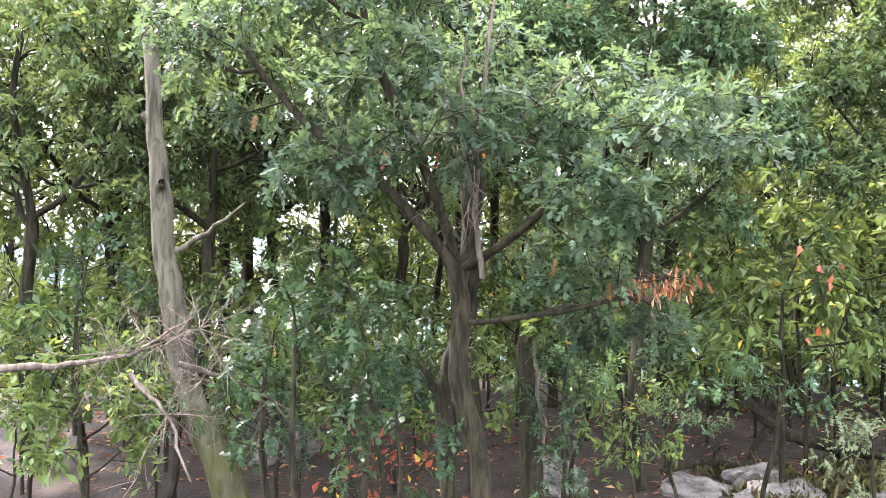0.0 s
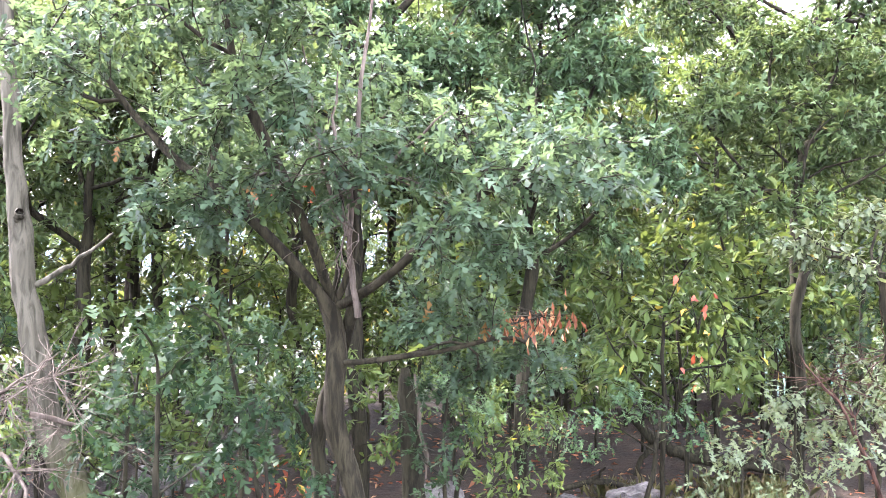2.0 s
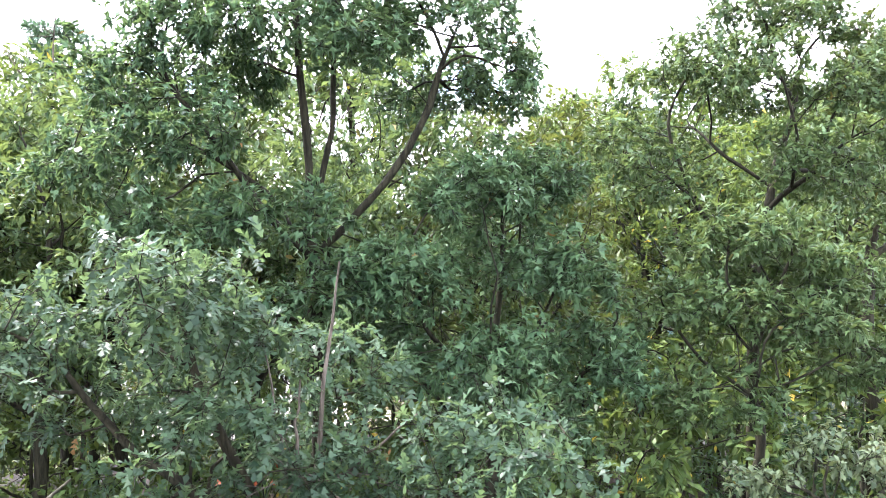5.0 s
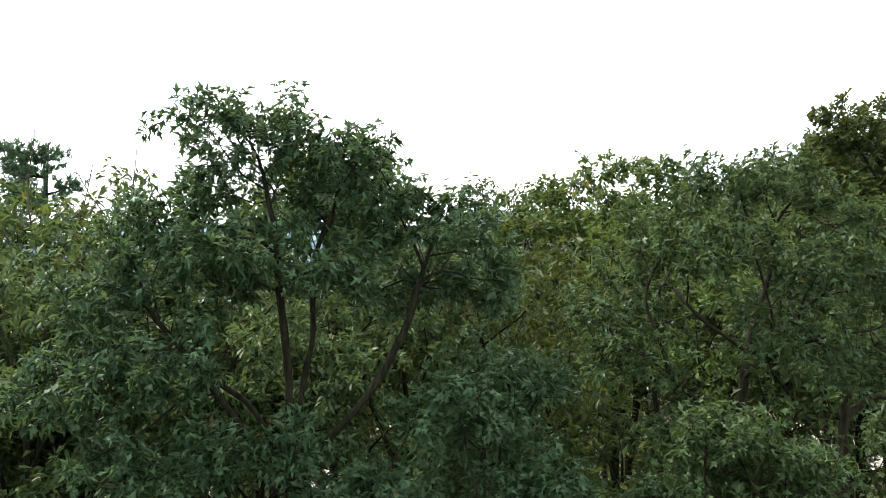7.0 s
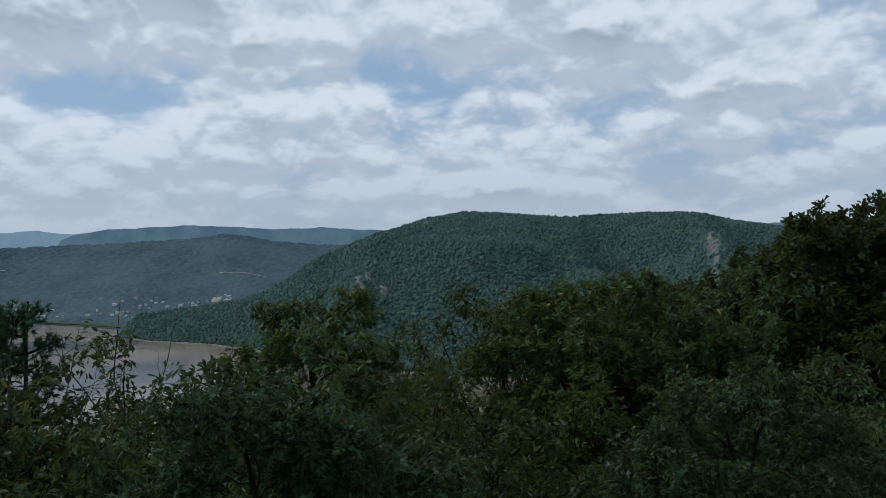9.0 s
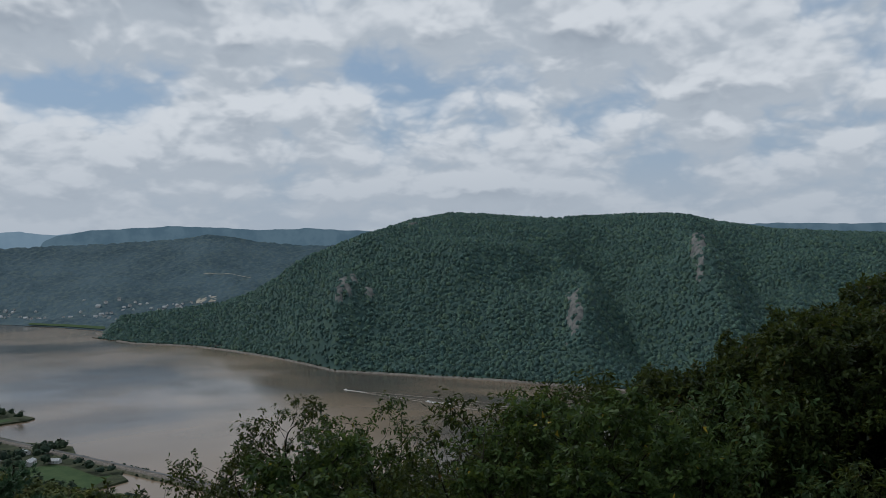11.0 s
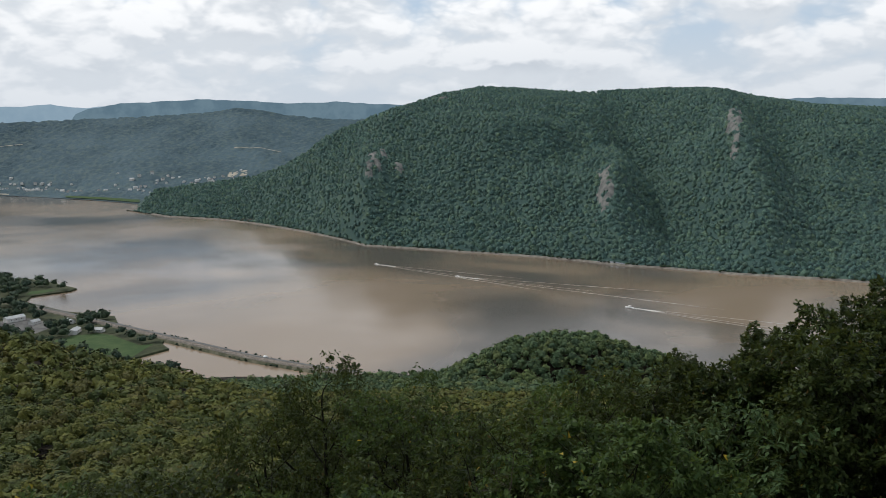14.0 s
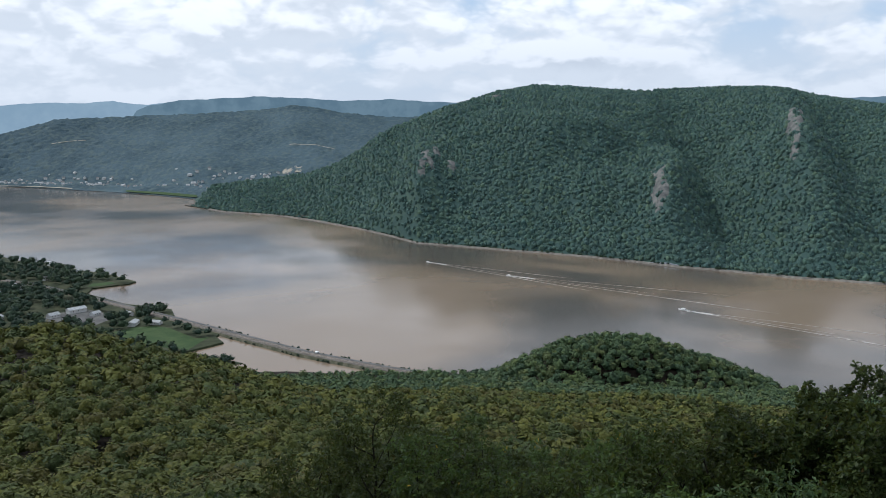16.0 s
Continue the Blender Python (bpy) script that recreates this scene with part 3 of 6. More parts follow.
def tube(points, radii, sides, lumps=None):
    """A tapered limb along points."""
    points = np.asarray(points, float)
    n = len(points)
    t = unit(np.gradient(points, axis=0))
    a = unit(np.cross(t, np.array([0.31, 0.83, 0.47])))
    b = np.cross(t, a)
    ang = np.linspace(0, 2 * np.pi, sides, endpoint=False)
    rad = np.asarray(radii, float)[:, None] * np.ones((1, sides))
    if lumps is not None:
        rad = rad * lumps.uniform(0.86, 1.14, rad.shape)
    v = points[:, None, :] + rad[..., None] * (np.cos(ang)[None, :, None] * a[:, None, :] + np.sin(ang)[None, :, None] * b[:, None, :])
    i = (np.arange(n - 1)[:, None] * sides + np.arange(sides)[None, :])
    j = (np.arange(n - 1)[:, None] * sides + (np.arange(sides)[None, :] + 1) % sides)
    f = np.stack([i, j, j + sides, i + sides], -1).reshape(-1, 4)
    tip = np.arange((n - 1) * sides, n * sides)
    caps = np.array([(tip[0], tip[k], tip[k + 1], tip[k + 1]) for k in range(1, sides - 1)]) if sides > 2 else np.zeros((0, 4), int)
    return v.reshape(-1, 3), f


def joined(pieces):
    vs, fs, k = [], [], 0
    for v, f in pieces:
        vs.append(v)
        fs.append(f + k)
        k += len(v)
    return np.concatenate(vs), np.concatenate(fs)


def bough(g, p0, way0, p1, n, wiggle):
    p0, p1 = np.asarray(p0, float), np.asarray(p1, float)
    length = np.linalg.norm(p1 - p0)
    c = p0 + unit(np.asarray(way0, float)) * length * 0.5
    t = np.linspace(0, 1, n)[:, None]
    p = (1 - t) ** 2 * p0 + 2 * t * (1 - t) * c + t * t * p1
    return p + np.cumsum(g.normal(0, wiggle * length / n, (n, 3)), 0) * np.linspace(0, 1, n)[:, None]


def round_crown(seed, crown, count=14):
    """Clumps of foliage set round an egg-shaped crown: centre height and three half widths."""
    g = np.random.default_rng(seed)
    zc, rx, ry, rz = crown
    out = []
    for i in range(count):
        u = -0.62 + 1.55 * (i + 0.5) / count
        a = i * 2.39996 + g.uniform(-0.45, 0.45)
        h = math.sqrt(max(0.0, 1 - u * u))
        k = g.uniform(0.58, 0.84)
        w = g.uniform(0.25, 0.38)
        out.append((rx * k * h * math.cos(a), ry * k * h * math.sin(a), zc + rz * k * u, rx * w, ry * w, rz * w * 0.72))
    out.append((0, 0, zc + rz * 0.2, rx * 0.4, ry * 0.4, rz * 0.3))
    return out


def grow(seed, clumps, fork, base, lean=(0, 0), dens=12.0, step=0.15, kill=0.2, gnarl=0.22, lift=0.12, crook=0.05, limbs=()):
    """A trunk whose limbs reach through the clumps of its crown, forking towards the nearest free space. Returns points, parents and radii."""
    g = np.random.default_rng(seed)
    n = max(4, int(fork / step))
    t = np.linspace(0, 1, n)[:, None]
    sway = np.cumsum(g.normal(0, crook, (n, 3)) * step, 0) * np.array([1, 1, 0.0])
    trunk = np.array([0, 0, -0.15]) + t * np.array([lean[0], lean[1], fork + 0.15]) + sway
    marks = []
    for cx, cy, cz, ax, ay, az in clumps:
        k = int(dens * 4 * math.pi * ((ax * ay + ay * az + ax * az) / 3))
        d = unit(g.normal(0, 1, (k, 3))) * (g.uniform(0.05, 1, (k, 1)) ** 0.45)
        d[:, 2] = np.where(d[:, 2] < -0.45, -d[:, 2], d[:, 2])
        marks.append(np.array([cx, cy, cz]) + d * np.array([ax, ay, az]))
    marks = np.concatenate(marks)
    pts, parent, ways = list(trunk), [-1] + list(range(n - 1)), list(unit(np.gradient(trunk, axis=0)))
    free = max(0, n - max(2, int(n * 0.25)))
    for limb in limbs:
        # a main limb through its given bends, from the nearest point of the trunk
        line = np.array(limb, float)
        start = int(np.linalg.norm(trunk - line[0], axis=1).argmin())
        line = np.concatenate([trunk[start][None], line])
        far = np.concatenate([[0], np.cumsum(np.linalg.norm(np.diff(line, axis=0), axis=1))])
        q = np.linspace(0, far[-1], max(3, int(far[-1] / step)))
        line = np.stack([np.interp(q, far, line[:, k]) for k in range(3)], 1)
        line[1:-1] = (line[:-2] + line[1:-1] + line[2:]) / 3 + g.normal(0, 0.012, (len(line) - 2, 3))
        ways += list(unit(np.gradient(line, axis=0))[1:])
        parent += [start] + list(range(len(pts), len(pts) + len(line) - 2))
        pts += list(line[1:])
    where = np.array(pts)[free:]
    gap = np.linalg.norm(marks[:, None] - where[None], axis=2)
    near, dist, stale = gap.argmin(1) + free, gap.min(1), np.zeros(len(marks), int)
    for _ in range(170):
        live = (dist > kill) & (stale < 4)
        if not live.any():
            break
        at, back = np.unique(near[live], return_inverse=True)
        p0 = np.array([pts[i] for i in at])
        pull = np.zeros_like(p0)
        np.add.at(pull, back, unit(marks[live] - p0[back]))
        way = unit(unit(pull) + 0.45 * np.array([ways[i] for i in at]) + g.normal(0, gnarl, p0.shape) + np.array([0, 0, lift]))
        fresh = p0 + way * step
        k0 = len(pts)
        pts += list(fresh)
        ways += list(way)
        parent += [int(i) for i in at]
        d = np.linalg.norm(marks[:, None] - fresh[None], axis=2)
        best, which = d.min(1), d.argmin(1)
        better = best < dist - 1e-4
        near, dist = np.where(better, which + k0, near), np.where(better, best, dist)
        stale = np.where(better, 0, stale + 1)
    pts, parent = np.array(pts), np.array(parent)
    load, tip = np.zeros(len(pts)), 0.004
    for i in range(len(pts) - 1, 0, -1):
        if load[i] == 0:
            load[i] = tip ** 2.2
        load[parent[i]] += load[i]
    r = load ** (1 / 2.2)
    r = tip + (r - tip) * (base - tip) / max(r[0] - tip, 1e-6)
    r[0] *= 1.45
    r[1] *= 1.15
    return pts, parent, r


def chains(pts, parent, r):
    """Split a grown tree into runs, each following its thickest child."""
    kids = [[] for _ in pts]
    for i, p in enumerate(parent):
        if p >= 0:
            kids[p].append(i)
    runs, starts = [], [(0, -1)]
    while starts:
        i, frm = starts.pop()
        run, rad = ([frm], [r[i]]) if frm >= 0 else ([], [])
        while True:
            run.append(i)
            rad.append(r[i])
            if not kids[i]:
                break
            order = sorted(kids[i], key=lambda k: -r[k])
            starts += [(k, i) for k in order[1:]]
            i = order[0]
        p = pts[run].copy()
        if len(p) > 3:
            p[1:-1] = (p[:-2] + 2 * p[1:-1] + p[2:]) / 4
        runs.append((p, np.array(rad)))
    return runs


def broadleaf(name, at, label, category, seed, leaf, bark, group="", template=LOBED, per=7, size=0.14, droop=0.45, spin=0.0, flat=0.42, parts=True, fine=True, bare=0.0, crown=None, clumps=None, count=14,
              fork=None, last=3, subs=2, twig=0.2, stout=0.016, **shape):
    """A tree with trunk, limbs, twigs and leaves."""
    x, y = at
    z = float(ground_height(x, y)) - 0.03
    tree = thing(name, pose(x, y, z, 0, 0, spin), label, category, group)
    if clumps is None:
        clumps = round_crown(seed + 7, crown, count)
        fork = fork or max(0.3, crown[0] - crown[3] * 0.72)
    pts, parent, rad = grow(seed, clumps, fork, **shape)
    g = np.random.default_rng(seed + 1)
    work, tips, ways = [], [], []
    for k, (p, r) in enumerate(chains(pts, parent, rad)):
        if k == 0:
            v, f = tube(p, r, 10, g)
            part("trunk", mesh_of("trunk", v, f, bark, smooth=True), bark, tree)
        elif parts and r[0] > stout and len(p) > 4:
            v, f = tube(p, r, 6, g)
            part("limb", mesh_of("limb", v, f, bark, smooth=True), bark, tree)
        elif len(p) > 1:
            q = np.unique(np.r_[0:len(p):2, len(p) - 1])
            work.append(tube(p[q], r[q], 4 if r[0] > 0.01 else 3))
        if g.uniform() < bare or len(p) < 2:
            continue
        for j in range(max(1, len(p) - last), len(p)):
            d = unit(p[j] - p[j - 1])
            for _ in range(subs):
                d2 = unit(d * 0.7 + g.normal(0, 0.75, 3))
                e = p[j] + d2 * twig * g.uniform(0.35, 1.25)
                if fine:
                    work.append(tube(np.array([p[j], (p[j] + e) / 2 + g.normal(0, 0.008, 3), e]), np.array([0.0035, 0.003, 0.002]), 3))
                tips.append(e)
                ways.append(d2)
    v, f = joined(work)
    tagged(part("branchwork", mesh_of("branchwork", v, f, bark), bark, tree), kind="stuff")
    v, f = whorls(g, np.array(tips), np.array(ways), per, size, template, droop, flat=flat)
    tagged(part("crown", mesh_of("crown", v, f, leaf), leaf, tree), kind="stuff")
    return tree


# ---- the clearing: the oaks that the drone rises past ----
tree_at = []


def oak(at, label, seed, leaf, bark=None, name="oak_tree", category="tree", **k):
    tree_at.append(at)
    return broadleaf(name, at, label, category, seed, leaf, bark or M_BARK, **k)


main_oak = oak((0.30, 5.55), "gnarled scrub oak with large dark green leaves in the clearing", 11, M_OAK_DEEP, M_BARK_LIGHT, template=LOBED, size=0.12, droop=0.32, per=7, subs=3, twig=0.17, last=4,
    fork=2.15, base=0.068, lean=(-0.05, 0.05), dens=24, kill=0.15,
    limbs=[[(-0.28, 0.0, 2.24), (-0.48, 0.0, 2.49), (-0.83, 0.05, 2.85), (-1.15, 0.1, 3.05)], [(0.05, -0.02, 2.28), (0.25, -0.1, 2.46), (0.45, -0.2, 2.67), (0.84, -0.4, 2.95)], [(-0.03, 0.05, 2.5), (-0.1, 0.1, 3.1), (-0.05, 0.2, 3.5)],
           [(0.08, -0.05, 1.81), (0.55, -0.2, 1.92), (0.95, -0.3, 2.0)], [(-0.35, -0.1, 2.7), (-0.6, -0.25, 3.2), (-0.8, -0.3, 3.7)]], gnarl=0.34, crook=0.22, stout=0.011,
    clumps=[(-1.25, 0.25, 3.30, 0.75, 0.55, 0.36), (-0.95, -0.25, 3.85, 0.70, 0.50, 0.32), (1.05, -0.55, 2.98, 0.62, 0.45, 0.27), (0.55, -0.25, 2.12, 0.42, 0.35, 0.26), (1.0, 0.55, 1.75, 0.5, 0.4, 0.3), (0.15, 0.35, 3.45, 0.55, 0.50, 0.30),
            (-0.40, 0.45, 3.0, 0.45, 0.40, 0.25), (1.3, 0.2, 3.05, 0.5, 0.5, 0.25), (-1.9, 0.1, 3.75, 0.5, 0.5, 0.36), (-0.9, -0.5, 4.12, 0.5, 0.45, 0.25), (0.55, -0.7, 2.55, 0.35, 0.3, 0.25), (0.0, -0.35, 2.95, 0.42, 0.32, 0.26), (-0.55, -0.45, 3.35, 0.48, 0.38, 0.28), (0.5, -0.25, 3.2, 0.48, 0.38, 0.25), (-1.0, -0.2, 2.75, 0.45, 0.35, 0.24)])
oak((0.32, 8.05), "tall oak with an open crown and dark forked limbs", 23, M_TEAL, size=0.122, template=SPIKED, per=11, droop=0.30, subs=3, twig=0.22, last=4,
    fork=4.3, base=0.074, lean=(-0.06, 0.0), dens=22, kill=0.15,
    limbs=[[(-0.43, -0.1, 4.58), (-0.81, -0.15, 5.09), (-1.05, -0.15, 5.53), (-1.38, -0.1, 5.85)], [(-0.12, 0.0, 5.0), (-0.17, 0.05, 5.53), (-0.20, 0.0, 6.05), (-0.25, 0.0, 6.6)], [(0.0, 0.05, 5.1), (0.08, 0.1, 5.6), (0.10, 0.1, 6.3)],
           [(0.20, -0.1, 4.55), (0.62, -0.15, 5.07), (0.86, -0.1, 5.4), (1.02, -0.1, 5.85), (1.12, -0.05, 6.15)], [(-0.5, 0.3, 4.9), (-1.1, 0.35, 5.3), (-1.7, 0.2, 5.5)]], gnarl=0.26, crook=0.12, stout=0.013,
    clumps=[(-0.72, 0.0, 7.38, 0.42, 0.42, 0.34), (-0.25, 0.1, 7.3, 0.5, 0.5, 0.38), (0.45, 0.0, 7.0, 0.55, 0.55, 0.40), (1.45, -0.1, 6.38, 0.52, 0.55, 0.40), (1.75, 0.2, 5.95, 0.45, 0.5, 0.4), (0.95, 0.1, 6.45, 0.45, 0.5, 0.35),
            (-1.22, 0.0, 6.45, 0.6, 0.55, 0.36), (-1.7, -0.1, 5.8, 0.6, 0.55, 0.40), (-1.3, -0.5, 5.3, 0.7, 0.5, 0.36), (-0.6, -0.3, 6.3, 0.6, 0.5, 0.3), (0.2, -0.5, 6.1, 0.45, 0.4, 0.3), (-2.0, 0.1, 5.1, 0.55, 0.55, 0.4),
            (-0.6, 0.2, 6.9, 0.55, 0.5, 0.35), (0.85, 0.1, 6.75, 0.4, 0.4, 0.3), (0.2, 0.6, 6.6, 0.7, 0.5, 0.4), (1.2, 0.7, 5.9, 0.6, 0.5, 0.4), (-1.0, 0.7, 6.0, 0.7, 0.5, 0.45), (-0.5, -0.7, 4.6, 0.7, 0.4, 0.3), (-1.4, -0.4, 4.5, 0.6, 0.45, 0.35), (0.25, -0.65, 4.0, 0.6, 0.4, 0.32), (-0.6, -0.5, 3.7, 0.6, 0.4, 0.32)])
oak((1.85, 8.0), "leafy oak with drooping deep green bunches of leaves", 29, M_TEAL, size=0.122, template=SPIKED, per=9, droop=0.42, subs=4, twig=0.22, last=4,
    fork=1.7, base=0.058, dens=22, kill=0.15, gnarl=0.28, crook=0.15,
    clumps=[(-0.15, -0.4, 4.75, 0.62, 0.55, 0.36), (-0.85, -0.5, 4.05, 0.62, 0.5, 0.34), (0.55, -0.5, 4.05, 0.62, 0.5, 0.36), (-0.2, -0.8, 3.35, 0.7, 0.45, 0.36), (0.5, 0.2, 4.9, 0.6, 0.6, 0.4), (-0.9, 0.2, 3.4, 0.6, 0.6, 0.4),
            (0.9, -0.3, 3.2, 0.55, 0.5, 0.4), (0.2, 0.2, 2.6, 0.8, 0.6, 0.4), (0.2, 0.5, 4.2, 0.8, 0.6, 0.4)])
oak((5.45, 9.6), "full round oak with yellowish green leaves", 31, M_OAK_LIGHT, size=0.125, template=SPIKED, per=9, droop=0.25, subs=3, twig=0.22, last=4,
    fork=3.0, base=0.066, dens=19, kill=0.16, gnarl=0.24, stout=0.014,
    clumps=[(-0.15, -0.4, 6.98, 0.62, 0.6, 0.36), (0.55, -0.1, 6.95, 0.6, 0.6, 0.4), (-1.0, -0.3, 6.25, 0.6, 0.6, 0.4), (-1.55, -0.2, 5.5, 0.55, 0.55, 0.42), (1.35, -0.2, 6.5, 0.6, 0.6, 0.4), (1.7, -0.1, 5.7, 0.6, 0.6, 0.45),
            (-0.5, -1.0, 6.2, 0.7, 0.5, 0.4), (0.6, -1.0, 6.0, 0.7, 0.5, 0.4), (-1.5, -0.6, 5.0, 0.6, 0.5, 0.4), (0.0, -1.1, 5.2, 0.7, 0.5, 0.4), (1.2, -0.9, 4.9, 0.7, 0.5, 0.45), (-0.9, -0.9, 4.3, 0.6, 0.5, 0.35),
            (0.3, 0.7, 6.3, 0.9, 0.6, 0.5), (-1.0, 0.6, 5.4, 0.8, 0.6, 0.5), (1.2, 0.7, 5.2, 0.8, 0.6, 0.5)])
oak((4.55, 8.0), "young yellow-green oak standing before taller ones", 37, M_OAK_LIGHT, size=0.125, template=SPIKED, per=8, droop=0.25, subs=4, twig=0.2, last=4,
    fork=1.5, base=0.05, dens=22, kill=0.15, gnarl=0.25,
    clumps=[(-0.1, -0.2, 4.45, 0.6, 0.5, 0.32), (0.65, -0.1, 4.1, 0.6, 0.5, 0.34), (-0.8, -0.2, 3.8, 0.55, 0.5, 0.34), (0.1, -0.6, 3.7, 0.6, 0.4, 0.32), (0.85, -0.3, 3.25, 0.55, 0.5, 0.34), (-0.6, -0.4, 3.0, 0.55, 0.45, 0.34), (0.2, 0.4, 3.6, 0.8, 0.5, 0.5)])
oak((4.3, 6.3), "low bush with pale leaves over bare tangled branches", 41, M_PALE, M_BARK_LIGHT, name="oak_bush", category="bush", size=0.085, template=OVAL, per=7, droop=0.4, subs=4, twig=0.14,
    fork=0.5, base=0.035, dens=22, kill=0.14, step=0.10, gnarl=0.45, crook=0.3, parts=True, stout=0.012,
    clumps=[(-0.55, 0, 2.45, 0.38, 0.35, 0.2), (0.1, 0, 2.7, 0.45, 0.4, 0.2), (0.7, 0.1, 2.55, 0.4, 0.35, 0.22), (-0.2, -0.35, 2.3, 0.4, 0.3, 0.18), (0.45, -0.4, 2.35, 0.4, 0.3, 0.16)])
oak((7.4, 18.4), "oak with an open spreading crown above the canopy", 43, M_OAK, size=0.18, template=SLIVER, per=16, subs=3, twig=0.3, fork=3.6, base=0.10, dens=5.0, step=0.22, kill=0.26, count=22, crown=(6.6, 3.1, 2.7, 2.75))
# This oak's darkness is cloud shade carried by the leaf colour.
dark_oak = oak((15.8, 19.0), "tall dark oak rising over the other trees", 47, M_OLIVE_SHADE, size=0.19, template=SLIVER, per=20, subs=3, twig=0.34, fork=3.0, base=0.14, dens=4.4, step=0.25, kill=0.28, count=30, crown=(8.3, 3.7, 3.4, 3.7))
oak((0.95, 15.4), "slender oak with a few reddish leaves in its top", 53, M_OAK, size=0.16, template=SLIVER, per=15, subs=3, twig=0.24, fork=4.0, base=0.08, dens=11, step=0.18, count=10, crown=(6.75, 1.7, 1.5, 1.7))

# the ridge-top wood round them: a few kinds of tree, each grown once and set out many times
# The second kind is olive, with cloud shade painted into its leaves.
KINDS = [(M_OAK, (4.5, 2.4, 2.3, 2.9), "leafy oak in the ridge-top wood"), (M_OLIVE_SHADE, (4.3, 2.1, 2.2, 3.0), "olive-green oak in the ridge-top wood, leaf colour darkened as shade"),
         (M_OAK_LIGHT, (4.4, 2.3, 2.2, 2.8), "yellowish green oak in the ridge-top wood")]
KIND_AT = [(-4.8, 12.4), (-1.75, 12.8), (-7.2, 13.2)]
near_kinds = [oak(KIND_AT[k], KINDS[k][2], 61 + 4 * k, KINDS[k][0], group="ridge-top oaks", template=SMALL, size=0.165, crown=KINDS[k][1], count=18, base=0.075, fork=1.4, dens=5.6, step=0.2, kill=0.26, per=6, subs=3, parts=False, fine=False, twig=0.32, droop=0.35)
              for k in range(3)]
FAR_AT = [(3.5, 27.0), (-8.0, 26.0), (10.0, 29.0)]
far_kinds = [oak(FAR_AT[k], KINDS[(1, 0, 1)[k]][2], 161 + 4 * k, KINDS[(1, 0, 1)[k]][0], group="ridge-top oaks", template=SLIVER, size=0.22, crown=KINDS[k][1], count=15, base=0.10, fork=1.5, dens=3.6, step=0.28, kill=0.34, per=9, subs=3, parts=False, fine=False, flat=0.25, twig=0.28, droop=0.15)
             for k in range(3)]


side_oak = oak((-4.6, 9.4), "leafy oak with fine green leaves beside the clearing", 71, M_OAK_LIGHT, group="ridge-top oaks", template=SMALL, size=0.13, crown=(4.0, 2.0, 1.9, 2.5), count=17, base=0.07, fork=1.4,
               dens=7.5, step=0.17, kill=0.2, per=8, subs=3, parts=False, fine=False, twig=0.24, droop=0.3)


def plant(kinds, at, g, lo, hi, which=None):
    x, y = at
    m = pose(x, y, float(ground_height(x, y)) - 0.05, 0, 0, g.uniform(0, 360)) @ Matrix.Scale(g.uniform(lo, hi), 4)
    tree_at.append(at)
    return copy_thing(kinds[int(g.integers(0, len(kinds))) if which is None else which], m)


g = np.random.default_rng(5)
for at, which, s in (((3.3, 12.8), 1, 1.0), ((9.3, 13.4), 2, 1.0), ((-3.2, 14.0), 0, 1.08), ((6.8, 14.6), 0, 0.95), ((12.6, 15.0), 1, 1.15), ((11.4, 19.2), 1, 0.95), ((0.3, 13.6), 2, 1.12), ((-6.0, 15.5), 1, 1.08), ((12.6, 22.0), 0, 1.0), ((18.5, 22.5), 1, 1.3), ((15.0, 15.6), 1, 1.1), ((2.3, 16.4), 0, 0.98), ((-0.2, 16.8), 1, 0.95)):
    plant(near_kinds, at, g, s, s, which)


for at, s in (((-2.75, 9.7), 1.0), ((-6.6, 8.6), 1.0), ((-2.3, 11.9), 1.1), ((-4.5, 11.6), 1.05), ((1.6, 12.4), 1.04), ((-0.5, 11.3), 0.98)):
    plant([side_oak], at, g, s, s)
for at, top in (((18.9, 19.6), 10.6), ((20.8, 22.6), 10.9), ((16.4, 22.3), 9.9), ((13.9, 24.6), 7.9)):
    s = (top - float(ground_height(*at))) / 12.0
    plant([dark_oak], at, g, s, s)


def scatter(count, lo, hi, left, right, gap, seed):
    g = np.random.default_rng(seed)
    found, tries = [], 0
    while len(found) < count and tries < 8000:
        tries += 1
        a, r = g.uniform(left, right), math.sqrt(g.uniform(lo ** 2, hi ** 2))
        x, y = (float(c) for c in polar(a, r))
        if all((x - p) ** 2 + (y - q) ** 2 > gap ** 2 for p, q in tree_at + found):
            found.append((x, y))
    return found


for at, top, which in (((1.2, 35.0), 5.6, 1), ((3.9, 29.7), 6.0, 0), ((5.8, 21.3), 8.0, 1), ((10.9, 19.0), 8.3, 2), ((-1.4, 33.0), 4.4, 1), ((8.6, 25.0), 7.2, 0), ((21.0, 22.0), 8.8, 1), ((12.0, 24.1), 7.7, 1), ((10.3, 24.7), 7.9, 1), ((13.6, 21.4), 7.6, 0), ((9.0, 21.6), 7.7, 1)):
    s = (top - float(ground_height(*at))) / 7.0
    plant(near_kinds, at, g, s, s, which)
for at in scatter(9, 12, 25, -34, 42, 2.5, 8):
    plant(near_kinds, at, g, 0.82, 1.0)
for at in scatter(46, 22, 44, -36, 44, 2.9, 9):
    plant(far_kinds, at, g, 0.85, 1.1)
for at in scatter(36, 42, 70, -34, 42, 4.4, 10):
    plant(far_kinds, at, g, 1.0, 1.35)

